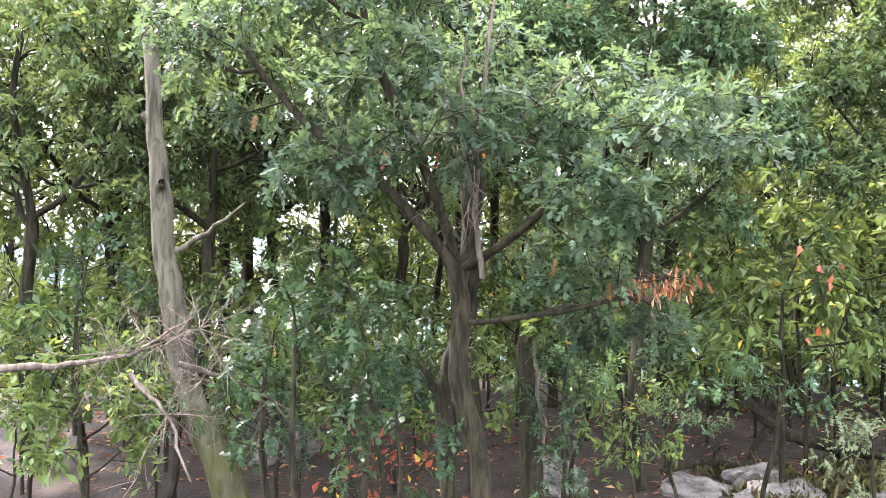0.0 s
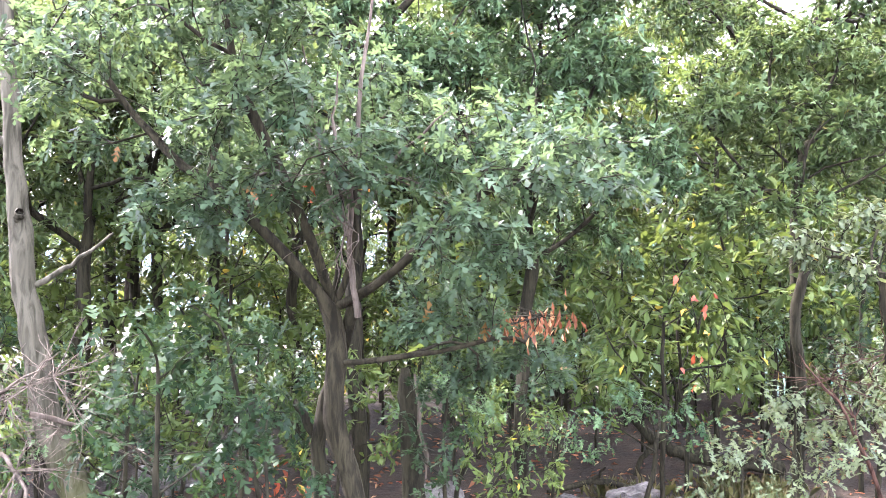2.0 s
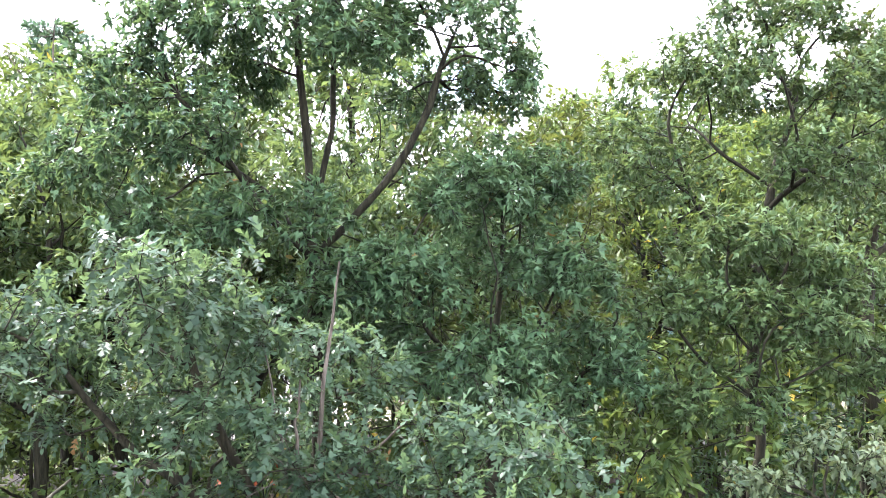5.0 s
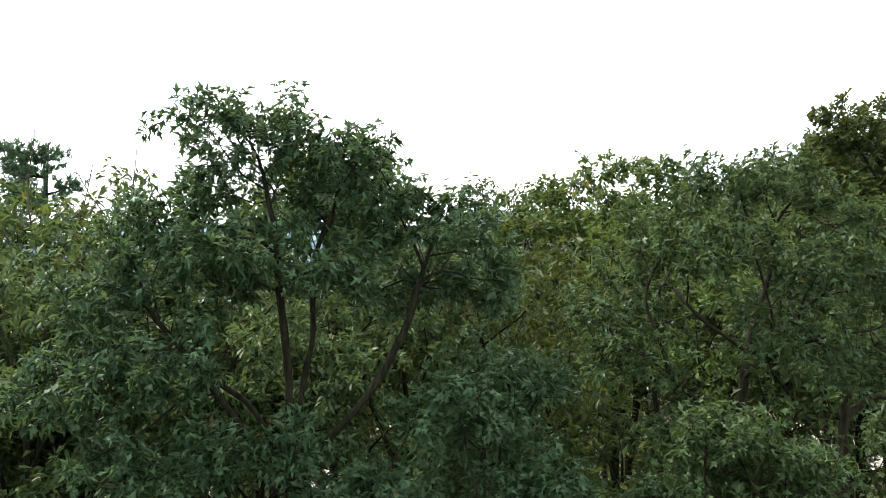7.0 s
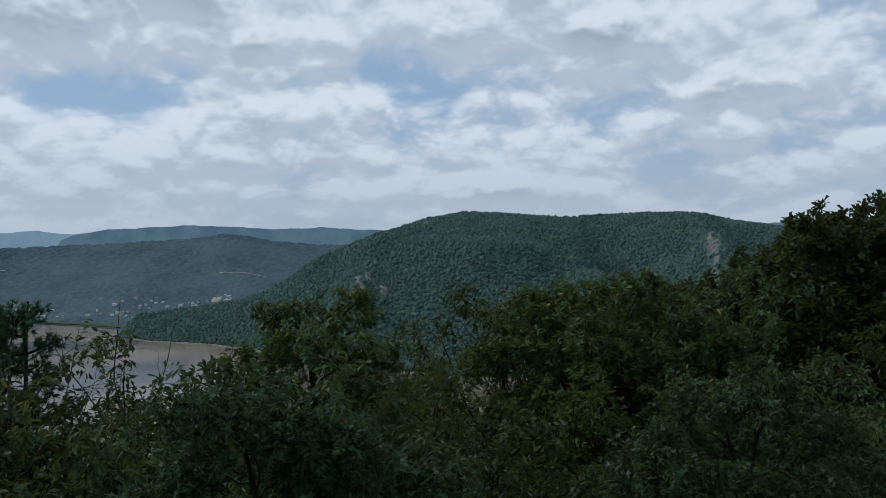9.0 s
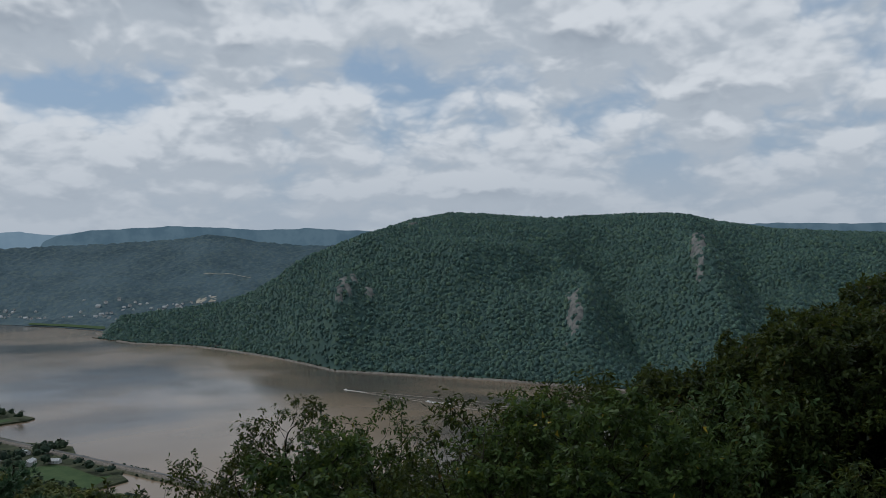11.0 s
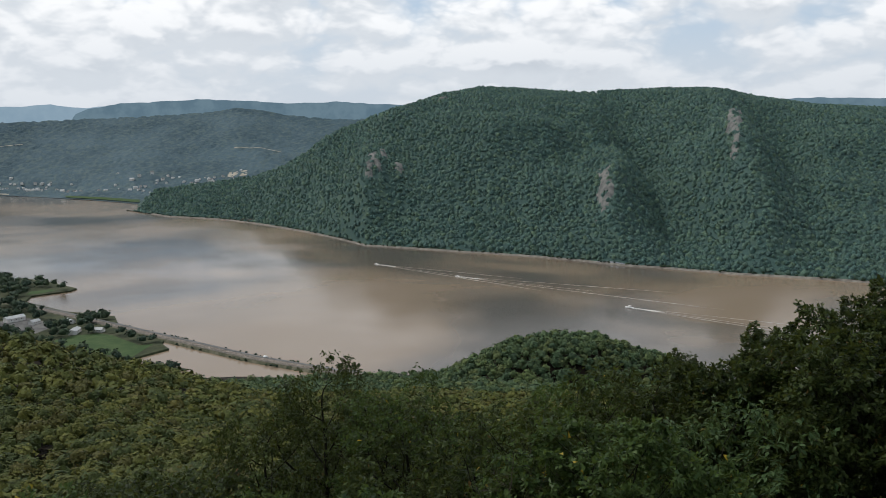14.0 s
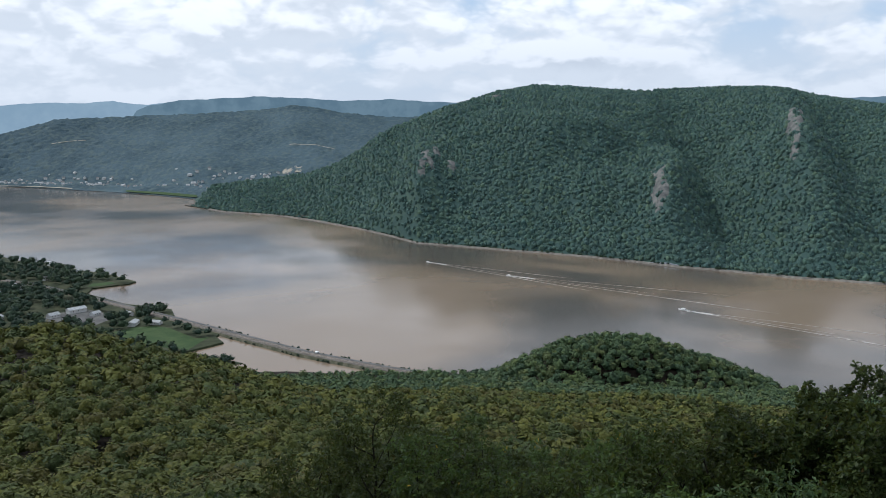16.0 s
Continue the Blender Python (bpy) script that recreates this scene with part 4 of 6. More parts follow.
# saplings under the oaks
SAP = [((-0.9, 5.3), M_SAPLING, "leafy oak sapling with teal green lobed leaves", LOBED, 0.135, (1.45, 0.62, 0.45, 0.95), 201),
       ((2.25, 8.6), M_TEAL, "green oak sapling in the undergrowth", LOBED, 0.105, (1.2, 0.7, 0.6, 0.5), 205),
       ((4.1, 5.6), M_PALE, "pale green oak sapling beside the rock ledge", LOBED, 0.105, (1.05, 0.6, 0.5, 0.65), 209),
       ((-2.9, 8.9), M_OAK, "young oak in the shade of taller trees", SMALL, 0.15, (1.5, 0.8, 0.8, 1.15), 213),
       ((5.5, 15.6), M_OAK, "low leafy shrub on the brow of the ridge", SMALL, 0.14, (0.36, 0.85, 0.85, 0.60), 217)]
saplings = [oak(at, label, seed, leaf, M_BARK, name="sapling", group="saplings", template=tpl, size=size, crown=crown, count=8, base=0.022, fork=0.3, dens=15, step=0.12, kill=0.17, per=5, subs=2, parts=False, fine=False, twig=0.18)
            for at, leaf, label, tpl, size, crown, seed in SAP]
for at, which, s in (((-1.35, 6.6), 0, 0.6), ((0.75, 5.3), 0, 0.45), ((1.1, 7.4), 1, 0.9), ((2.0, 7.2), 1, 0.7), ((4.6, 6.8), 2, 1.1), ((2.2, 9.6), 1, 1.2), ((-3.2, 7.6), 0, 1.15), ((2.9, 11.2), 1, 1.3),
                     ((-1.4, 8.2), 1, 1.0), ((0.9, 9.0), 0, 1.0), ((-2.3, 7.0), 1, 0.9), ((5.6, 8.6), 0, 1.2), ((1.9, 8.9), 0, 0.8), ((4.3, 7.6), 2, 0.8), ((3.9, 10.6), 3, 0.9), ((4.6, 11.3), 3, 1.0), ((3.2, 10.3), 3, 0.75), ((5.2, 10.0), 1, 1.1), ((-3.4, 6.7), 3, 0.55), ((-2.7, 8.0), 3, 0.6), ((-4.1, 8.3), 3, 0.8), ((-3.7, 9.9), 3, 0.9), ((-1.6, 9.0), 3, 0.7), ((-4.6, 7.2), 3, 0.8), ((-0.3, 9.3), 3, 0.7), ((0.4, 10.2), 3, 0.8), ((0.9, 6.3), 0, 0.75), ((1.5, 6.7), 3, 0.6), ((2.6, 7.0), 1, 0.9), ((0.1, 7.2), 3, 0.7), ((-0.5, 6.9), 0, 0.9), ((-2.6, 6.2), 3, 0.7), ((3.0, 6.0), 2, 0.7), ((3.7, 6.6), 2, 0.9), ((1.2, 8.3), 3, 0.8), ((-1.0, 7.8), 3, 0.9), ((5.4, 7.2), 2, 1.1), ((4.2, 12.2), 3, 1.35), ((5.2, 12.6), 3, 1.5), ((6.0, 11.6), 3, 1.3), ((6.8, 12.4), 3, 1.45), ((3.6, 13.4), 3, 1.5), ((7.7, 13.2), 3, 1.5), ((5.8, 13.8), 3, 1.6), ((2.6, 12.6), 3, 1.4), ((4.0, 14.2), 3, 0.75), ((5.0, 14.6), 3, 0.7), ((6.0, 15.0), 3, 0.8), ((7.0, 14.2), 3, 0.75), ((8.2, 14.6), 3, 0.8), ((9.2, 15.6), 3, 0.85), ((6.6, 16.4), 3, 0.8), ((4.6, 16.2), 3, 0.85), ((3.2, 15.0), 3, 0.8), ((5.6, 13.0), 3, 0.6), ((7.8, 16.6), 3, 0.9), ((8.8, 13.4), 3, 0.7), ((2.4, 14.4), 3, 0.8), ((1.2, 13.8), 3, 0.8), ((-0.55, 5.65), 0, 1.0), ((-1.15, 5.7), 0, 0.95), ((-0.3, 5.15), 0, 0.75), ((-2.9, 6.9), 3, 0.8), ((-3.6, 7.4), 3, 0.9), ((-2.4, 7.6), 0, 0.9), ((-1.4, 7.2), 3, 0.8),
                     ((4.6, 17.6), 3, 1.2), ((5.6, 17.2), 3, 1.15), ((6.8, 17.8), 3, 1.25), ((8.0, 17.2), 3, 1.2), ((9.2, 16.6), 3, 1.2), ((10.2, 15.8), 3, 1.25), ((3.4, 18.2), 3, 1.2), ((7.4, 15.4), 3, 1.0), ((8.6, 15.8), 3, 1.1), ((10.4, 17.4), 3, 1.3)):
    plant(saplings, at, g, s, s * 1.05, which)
for k in range(38):
    a = -32 + 2.0 * k + g.uniform(-0.8, 0.8)
    x, y = polar(a, g.uniform(13.5, 18.5))
    plant(saplings, (float(x), float(y)), g, 0.9, 1.35, 4)
for at in scatter(36, 8.5, 15, -32, 40, 0.9, 12):
    plant(saplings, at, g, 0.8, 1.5, 3)
for at in scatter(26, 13, 26, -32, 42, 1.2, 13):
    plant(saplings, at, g, 1.5, 2.3, 3)

# ---- the wood on the slopes, seen from above: one mesh of crowns for each stretch ----
def canopy_set(name, tones, grain=2.2):
    """Foliage seen from afar, a tone for each kind of tree, each crown and spray a little different."""
    made = []
    for t in tones:
        m, q = material(name)
        pos = q.n("ShaderNodeTexCoord").outputs["Object"]
        own = q.n("ShaderNodeNewGeometry").outputs["Random Per Island"]
        f = q.noise(pos, grain, 5.0, 0.75)
        col = q.mix(q.ramp(f, 0.36, 0.64), tuple(0.55 * v for v in t), tuple(1.2 * v for v in t))
        col = q.mix(q.ramp(own, 0.3, 1.0, 0.0, 0.7), col, (t[0] * 1.40, t[1] * 1.22, t[2]))
        p = q.n("ShaderNodeBsdfPrincipled", Base_Color=col, Roughness=0.75, Normal=bumped(q, f, 1.0, 1.2 / grain))
        p.inputs["Specular IOR Level"].default_value = 0.2
        finish(q, p.outputs[0])
        made.append(m)
    return made


M_CANOPY = canopy_set("slope_canopy", [(0.068, 0.084, 0.017), (0.056, 0.074, 0.018), (0.080, 0.090, 0.018), (0.045, 0.064, 0.018), (0.072, 0.074, 0.018), (0.090, 0.101, 0.021)])
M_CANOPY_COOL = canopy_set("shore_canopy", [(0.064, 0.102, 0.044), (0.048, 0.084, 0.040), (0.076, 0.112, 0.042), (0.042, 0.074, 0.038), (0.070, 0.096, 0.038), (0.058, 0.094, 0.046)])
M_CANOPY_DARK = canopy_set("village_canopy", [(0.024, 0.046, 0.026), (0.018, 0.038, 0.024), (0.028, 0.050, 0.026), (0.020, 0.040, 0.023), (0.031, 0.052, 0.028), (0.022, 0.044, 0.029)], 0.8)
# These crown tones are shifted to blue to paint in the air's haze.
M_MOUNTAIN_TREES_HAZE = canopy_set("hazy_mountain_canopy", [(0.072, 0.134, 0.114), (0.064, 0.124, 0.110), (0.082, 0.142, 0.110), (0.066, 0.120, 0.110), (0.072, 0.132, 0.118)], 0.35)


def crown_templates(g, count, around, up, sprays, share):
    """Uneven rounded crowns one metre in half width, of several heads, clad in leaf sprays."""
    made = []
    for _ in range(count):
        a, e = np.meshgrid(np.linspace(0, 2 * np.pi, around, endpoint=False), np.linspace(-0.6, 1.50, up), indexing="ij")
        a = a + g.uniform(-0.5, 0.5, a.shape) * 3.5 / around
        e = e + g.uniform(-0.5, 0.5, e.shape) * 1.1 / up
        heads = unit(g.normal(0, 1, (5, 3)) * np.array([1, 1, 0.6]) + np.array([0, 0, 0.5]))

        def swell(d):
            return 0.72 + 0.34 * np.max(np.clip((d @ heads.T - 0.55) / 0.45, 0, 1), axis=-1)

        d = np.stack([np.cos(a) * np.cos(e), np.sin(a) * np.cos(e), np.sin(e)], -1).reshape(-1, 3)
        p = d * (swell(d) * (0.80 if sprays else 1.0) * g.uniform(0.82, 1.1, len(d)))[:, None]
        i, j = np.meshgrid(np.arange(around), np.arange(up - 1), indexing="ij")
        k, n = (i * up + j).ravel(), (((i + 1) % around) * up + j).ravel()
        f = np.concatenate([np.stack([k, n, n + 1], 1), np.stack([k, n + 1, k + 1], 1)])
        if sprays:
            v = g.normal(0, 1, (sprays, 3))
            v[:, 2] = np.abs(v[:, 2]) * 1.1 - 0.25
            v = unit(v)
            way = unit(np.cross(v, g.normal(0, 1, v.shape)) + v * 0.35)
            y = unit(np.cross(unit(v + np.array([0, 0, 0.6]) + g.normal(0, 0.38, v.shape)), way))
            s = share * g.uniform(0.6, 1.3, (sprays, 1, 1))
            tv = np.array([(0, 0, 0), (0.75, 0.62, 0), (1.1, -0.45, 0)])
            at = v * (swell(v) * g.uniform(0.84, 1.06, sprays))[:, None]
            q = at[:, None] + s * ((tv[None, :, 0, None] - 0.55) * way[:, None] + tv[None, :, 1, None] * y[:, None])
            f = np.concatenate([f, (np.arange(sprays) * 3)[:, None] + np.array([0, 1, 2])[None] + len(p)])
            p = np.concatenate([p, q.reshape(-1, 3)])
        made.append((p, f))
    return made


def canopy(name, label, spots, radius, build, mat, seed, lift=0.55, squash=1.0):
    g = np.random.default_rng(seed)
    kinds = crown_templates(g, 8, *build)
    vs, fs, tone, k = [], [], [], 0
    for x, y, z in spots:
        v, f = kinds[int(g.integers(0, 8))]
        a = g.uniform(0, 6.283)
        s = radius * g.uniform(0.55, 1.25)
        c, sn = math.cos(a) * s, math.sin(a) * s
        p = np.stack([v[:, 0] * c - v[:, 1] * sn + x, v[:, 0] * sn + v[:, 1] * c + y, v[:, 2] * s * squash * g.uniform(0.75, 1.05) + z + radius * lift * g.uniform(0.7, 1.3)], 1)
        vs.append(p)
        fs.append(f + k)
        tone.append(np.full(len(f), int(g.integers(0, len(mat)))))
        k += len(p)
    ob = new(name, mesh_of(name, np.concatenate(vs), np.concatenate(fs), mat, np.concatenate(tone)))
    return tagged(ob, label, "forest", kind="stuff")


def stand(a0, a1, r0, r1, gap, seed, keep=None):
    """Crown places on a jittered grid over a stretch of slope."""
    g = np.random.default_rng(seed)
    out, r = [], r0
    while r < r1:
        step = gap * (1.0 if r < 400 else 1.15)
        n = max(1, int(math.radians(a1 - a0) * r / step))
        for i in range(n):
            a = a0 + (a1 - a0) * (i + g.uniform(0, 1)) / n
            rr = r + g.uniform(-0.5, 0.5) * step
            x, y = (float(c) for c in polar(a, rr))
            if keep is None or keep(a, rr):
                out.append((x, y))
        r += step * 0.9
    p = np.array(out)
    z = ground_height(p[:, 0], p[:, 1])
    return [(x, y, h) for (x, y), h in zip(out, z) if h > RIVER + 0.5]


canopy("slope_forest_near", "oak canopy falling away below the ridge top", stand(-36, 44, 66, 190, 5.6, 301), 3.8, (7, 4, 230, 0.17), M_CANOPY, 302, 1.4)
canopy("slope_forest", "sunlit yellow-green canopy on the hillside", stand(-34, 34, 190, 430, 6.6, 303), 4.4, (7, 4, 74, 0.28), M_CANOPY, 304, 1.5)
canopy("slope_forest_far", "canopy on the brow of the hillside", stand(-34, 30, 430, 720, 7.8, 305), 5.3, (6, 4, 28, 0.40), M_CANOPY, 306, 1.4)
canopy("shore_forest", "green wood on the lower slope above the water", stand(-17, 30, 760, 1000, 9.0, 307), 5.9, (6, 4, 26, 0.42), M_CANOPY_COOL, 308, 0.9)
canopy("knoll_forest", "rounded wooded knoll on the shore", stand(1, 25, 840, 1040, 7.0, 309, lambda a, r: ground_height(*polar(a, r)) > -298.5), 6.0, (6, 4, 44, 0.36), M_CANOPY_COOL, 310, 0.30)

# the trees that clothe the mountain
g = np.random.default_rng(330)
gx, gy = np.meshgrid(np.arange(-900, 1750, 10.2), np.arange(1300, 3320, 10.2), indexing="ij")
gx, gy = (gx + g.uniform(-4.6, 4.6, gx.shape)).ravel(), (gy + g.uniform(-4.6, 4.6, gy.shape)).ravel()
az, r = np.degrees(np.arctan2(gx, gy)), np.hypot(gx, gy)
shore, crest = mountain_reach(az)
z, u = mountain_height(az, r)
keep = (az > -16.8) & (az < 35) & (r > shore + 3) & (u < 1.02) & ((bare_rock(az, u) < 0.5) | (g.uniform(0, 1, az.shape) < 0.42))
wx, wy = valley(gx[keep], gy[keep])
canopy("hazy_mountain_forest", "green broadleaf forest clothing the steep mountain", list(zip(wx, wy, z[keep])), 7.8, (5, 3, 0, 0), M_MOUNTAIN_TREES_HAZE, 331, 0.3, 0.95)

# ---- dead wood, rocks and small growth in the clearing ----


def wood(name, base_at, label, category, paths, mat, kind_names, sides=9, seed=1, smooth=True, under=None):
    """A dead piece of wood: its stem and limbs, each a part. paths are lists of (x, y, z, radius) from the base."""
    x, y = base_at
    ob = under or thing(name, pose(x, y, float(ground_height(x, y))), label, category)
    g = np.random.default_rng(seed)
    for k, path in enumerate(paths):
        p = np.array(path, float)
        n = max(6, int(len(p) * 4))
        t, ts = np.linspace(0, 1, len(p)), np.linspace(0, 1, n)
        pts = np.stack([np.interp(ts, t, p[:, i]) for i in range(3)], 1)
        pts[1:-1] = (pts[:-2] + 2 * pts[1:-1] + pts[2:]) / 4 + g.normal(0, 0.008, (n - 2, 3))
        v, f = tube(pts, np.interp(ts, t, p[:, 3]), sides if k == 0 else 6, g)
        part(kind_names[0] if k == 0 else kind_names[1], mesh_of(kind_names[0], v, f, mat, smooth=smooth), mat, ob)
    return ob, g


def spray(ob, g, roots, count, length, mat, radius=0.006, name="twig_spray", lift=0.1):
    """Fine bare twigs that fork from the given points."""
    made = []
    for root in roots:
        for _ in range(count):
            d = unit(g.normal(0, 1, 3) * np.array([1, 1, 0.7]) + np.array([0, 0, lift]))
            ln = length * g.uniform(0.5, 1.2)
            p = bough(g, root, d, np.array(root) + d * ln + np.array([0, 0, -0.1 * ln]), 6, 0.3)
            made.append(tube(p, np.linspace(radius, 0.002, 6), 4))
            for _ in range(3):
                s = p[int(g.integers(1, 5))]
                d2 = unit(d + g.normal(0, 0.7, 3))
                made.append(tube(bough(g, s, d2, s + d2 * ln * 0.45, 4, 0.3), np.linspace(radius * 0.6, 0.0015, 4), 3))
    v, f = joined(made)
    tagged(part(name, mesh_of(name, v, f, mat), mat, ob), kind="stuff")


# the bleached snag with a mossy, leaning foot
snag, g = wood("dead_tree", (-1.92, 6.75), "bleached dead tree trunk with knots and a mossy leaning foot", "dead tree",
               [[(0.42, 0, -0.1, 0.19), (0.30, 0, 0.3, 0.145), (0.12, 0, 0.7, 0.1248), (-0.08, 0, 1.2, 0.1085), (-0.22, 0, 1.9, 0.0963), (-0.30, 0, 2.6, 0.0861), (-0.36, 0, 3.3, 0.0697), (-0.40, 0, 4.1, 0.0574), (-0.44, 0, 5.2, 0.0328)],
                [(-0.40, 0, 4.05, 0.05), (-0.30, -0.02, 4.12, 0.03)], [(-0.36, 0, 3.35, 0.05), (-0.46, -0.03, 3.45, 0.028)], [(-0.32, -0.03, 2.85, 0.04), (-0.27, -0.13, 2.9, 0.03)],
                [(0.1, 0.05, 0.35, 0.09), (0.35, 0.05, 0.05, 0.05)], [(-0.28, 0, 2.3, 0.03), (0.1, 0.0, 2.55, 0.018), (0.35, 0.02, 2.75, 0.008)]], M_SNAG, ("trunk", "branch_stub"), 12, 3)
# the fallen dead branch beside it
fallen, g = wood("dead_branch", (-2.25, 5.4), "grey fallen branch with a fan of bare brittle twigs", "dead branch",
                 [[(-0.6, -0.2, 1.6, 0.028), (-0.1, -0.1, 1.62, 0.02), (0.35, -0.1, 1.7, 0.012), (0.6, -0.15, 1.85, 0.007), (0.8, -0.2, 2.0, 0.003)], [(-0.6, -0.2, 1.6, 0.028), (-0.9, 0.0, 0.6, 0.045), (-1.0, 0.1, -0.05, 0.05)],
                  [(0.3, -0.1, 1.56, 0.02), (0.6, -0.3, 1.35, 0.012), (0.8, -0.5, 1.0, 0.006)], [(0.6, -0.1, 1.63, 0.018), (0.9, 0.1, 1.5, 0.01), (1.25, 0.1, 1.3, 0.004)]], M_TWIG, ("stem", "fork"), 7, 5)
spray(fallen, g, [(0.2, -0.1, 1.7), (0.45, -0.1, 1.75), (0.6, -0.12, 1.8), (0.75, -0.15, 1.85), (0.6, -0.3, 1.35), (0.7, 0.1, 1.5)], 13, 0.42, M_TWIG, 0.004)
# the pale bare stems that stand in the many-stemmed oak
stems, g = wood("oak_tree", (0.30, 5.55), "", "",
                [[(-0.04, 0.0, 2.1, 0.022), (-0.10, -0.10, 2.6, 0.018), (-0.03, -0.2, 3.4, 0.014), (0.08, -0.2, 4.3, 0.006)],
                 [(-0.1, -0.12, 2.62, 0.016), (-0.25, -0.2, 3.0, 0.012), (-0.38, -0.2, 3.8, 0.005)], [(-0.12, -0.12, 2.7, 0.012), (-0.20, -0.25, 3.1, 0.014), (-0.16, -0.3, 3.6, 0.005)],
                 [(-0.08, -0.14, 2.8, 0.011), (0.2, -0.3, 3.1, 0.01), (0.55, -0.4, 3.4, 0.004)]], M_TWIG, ("dead_leader", "dead_fork"), 8, 7, under=main_oak)
spray(stems, g, [(-0.1, -0.15, 2.7), (-0.2, -0.2, 3.0), (0.1, -0.2, 3.0)], 6, 0.5, M_TWIG)
# the bare brown tangle under the pale bush
tangle, g = wood("bare_bush", (4.35, 6.25), "tangle of bare brown branches under a pale bush", "bush",
                 [[(0, 0, -0.05, 0.03), (0.1, 0, 0.7, 0.022), (0.05, 0, 1.5, 0.012), (-0.1, 0, 2.2, 0.005)], [(0, 0, 0.3, 0.02), (0.4, 0.1, 1.1, 0.014), (0.8, 0.1, 1.9, 0.006)], [(0, 0, 0.4, 0.02), (-0.4, -0.1, 1.2, 0.012), (-0.75, 0, 1.7, 0.005)]],
                 M_BROWN, ("stem", "fork"), 6, 29)
spray(tangle, g, [(0.05, 0, 1.0), (0.1, 0, 1.4), (0.3, 0.05, 1.2), (0.5, 0.1, 1.5), (-0.3, 0, 1.2), (-0.5, 0, 1.5), (0.0, 0, 1.7), (0.7, 0.1, 1.7)], 9, 0.5, M_BROWN, 0.005, lift=0.2)
# the broken stump with a strip of pale wood
stump, g = wood("tree_stump", (0.68, 6.75), "broken dark stump with a hanging strip of pale wood", "stump",
                [[(0.04, 0, -0.1, 0.12), (0.02, 0, 0.4, 0.095), (0.0, 0, 0.9, 0.085), (-0.03, 0, 1.35, 0.075), (-0.05, 0, 1.55, 0.035)]], M_BARK, ("trunk", "fork"), 11, 9)
v, f = tube(np.array([(0.02, -0.12, 1.52), (0.06, -0.15, 1.3), (0.05, -0.14, 1.1), (0.11, -0.16, 0.9), (0.10, -0.15, 0.72)]), [0.012, 0.022, 0.015, 0.02, 0.006], 5, g)
part("wood_strip", mesh_of("wood_strip", v, f, M_TWIG), M_TWIG, stump, "pale torn strip of wood")
wood("oak_tree", (0.02, 6.55), "", "",
     [[(-0.22, 0.35, -0.1, 0.075), (-0.27, 0.4, 0.7, 0.06), (-0.33, 0.4, 1.25, 0.055), (-0.18, 0.3, 1.75, 0.05), (-0.06, 0.15, 2.2, 0.04)], [(-0.33, 0.4, 1.25, 0.04), (-0.41, 0.4, 1.42, 0.03), (-0.47, 0.42, 1.5, 0.018)]], M_BARK, ("side_stem", "branch_stub"), 9, 13, under=main_oak)
# the log propped on the forest floor
log, g = wood("fallen_log", (4.25, 9.35), "dark fallen log propped over the leaf litter", "log",
              [[(0.8, -0.1, 0.08, 0.085), (0.0, 0, 0.16, 0.08), (-0.4, 0.1, 0.26, 0.075), (-0.65, 0.15, 0.42, 0.062), (-0.95, 0.2, 0.72, 0.045)], [(-0.6, 0.15, 0.34, 0.05), (-0.75, 0.12, 0.2, 0.035), (-0.85, 0.12, -0.05, 0.03)]], M_BARK, ("trunk", "branch_stub"), 10, 15)
stick, g = wood("fallen_branch", (2.7, 8.6), "brown fallen branch lying on the litter", "branch",
                [[(-0.5, 0, 0.06, 0.03), (0.0, 0.1, 0.14, 0.035), (0.4, 0, 0.08, 0.04), (0.6, 0, 0.05, 0.035)], [(0.0, 0.1, 0.14, 0.025), (0.1, 0.0, 0.3, 0.012)]], M_BARK, ("stem", "fork"), 7, 17)
# the weathered dead limb that shows among the oaks to one side
limb, g = wood("dead_tree", (6.83, 9.43), "grey broken limb of a dead tree among oaks", "dead tree",
               [[(0, 0, -0.1, 0.10), (0.05, 0, 2.0, 0.08), (-0.05, 0, 3.6, 0.07), (0.0, 0, 4.3, 0.055), (0.1, 0, 4.6, 0.02)], [(0, 0, 4.2, 0.05), (0.35, 0, 4.45, 0.035), (0.8, 0.0, 4.4, 0.02)]], M_BARK_LIGHT, ("trunk", "limb"), 9, 19)
wood("dead_tree", (11.7, 14.9), "pale barkless limb of a dead tree in the wood", "dead tree",
     [[(0.3, 0, -0.1, 0.10), (0.2, 0, 2.2, 0.085), (0.0, 0, 4.0, 0.07), (-0.15, -0.05, 4.35, 0.03)], [(0.0, 0, 3.95, 0.06), (-0.4, -0.3, 4.15, 0.05), (-0.9, -0.6, 4.2, 0.035)], [(0.0, 0, 4.0, 0.06), (0.5, -0.2, 4.1, 0.05), (1.2, -0.3, 4.05, 0.03)]], M_SNAG, ("trunk", "limb"), 9, 20)
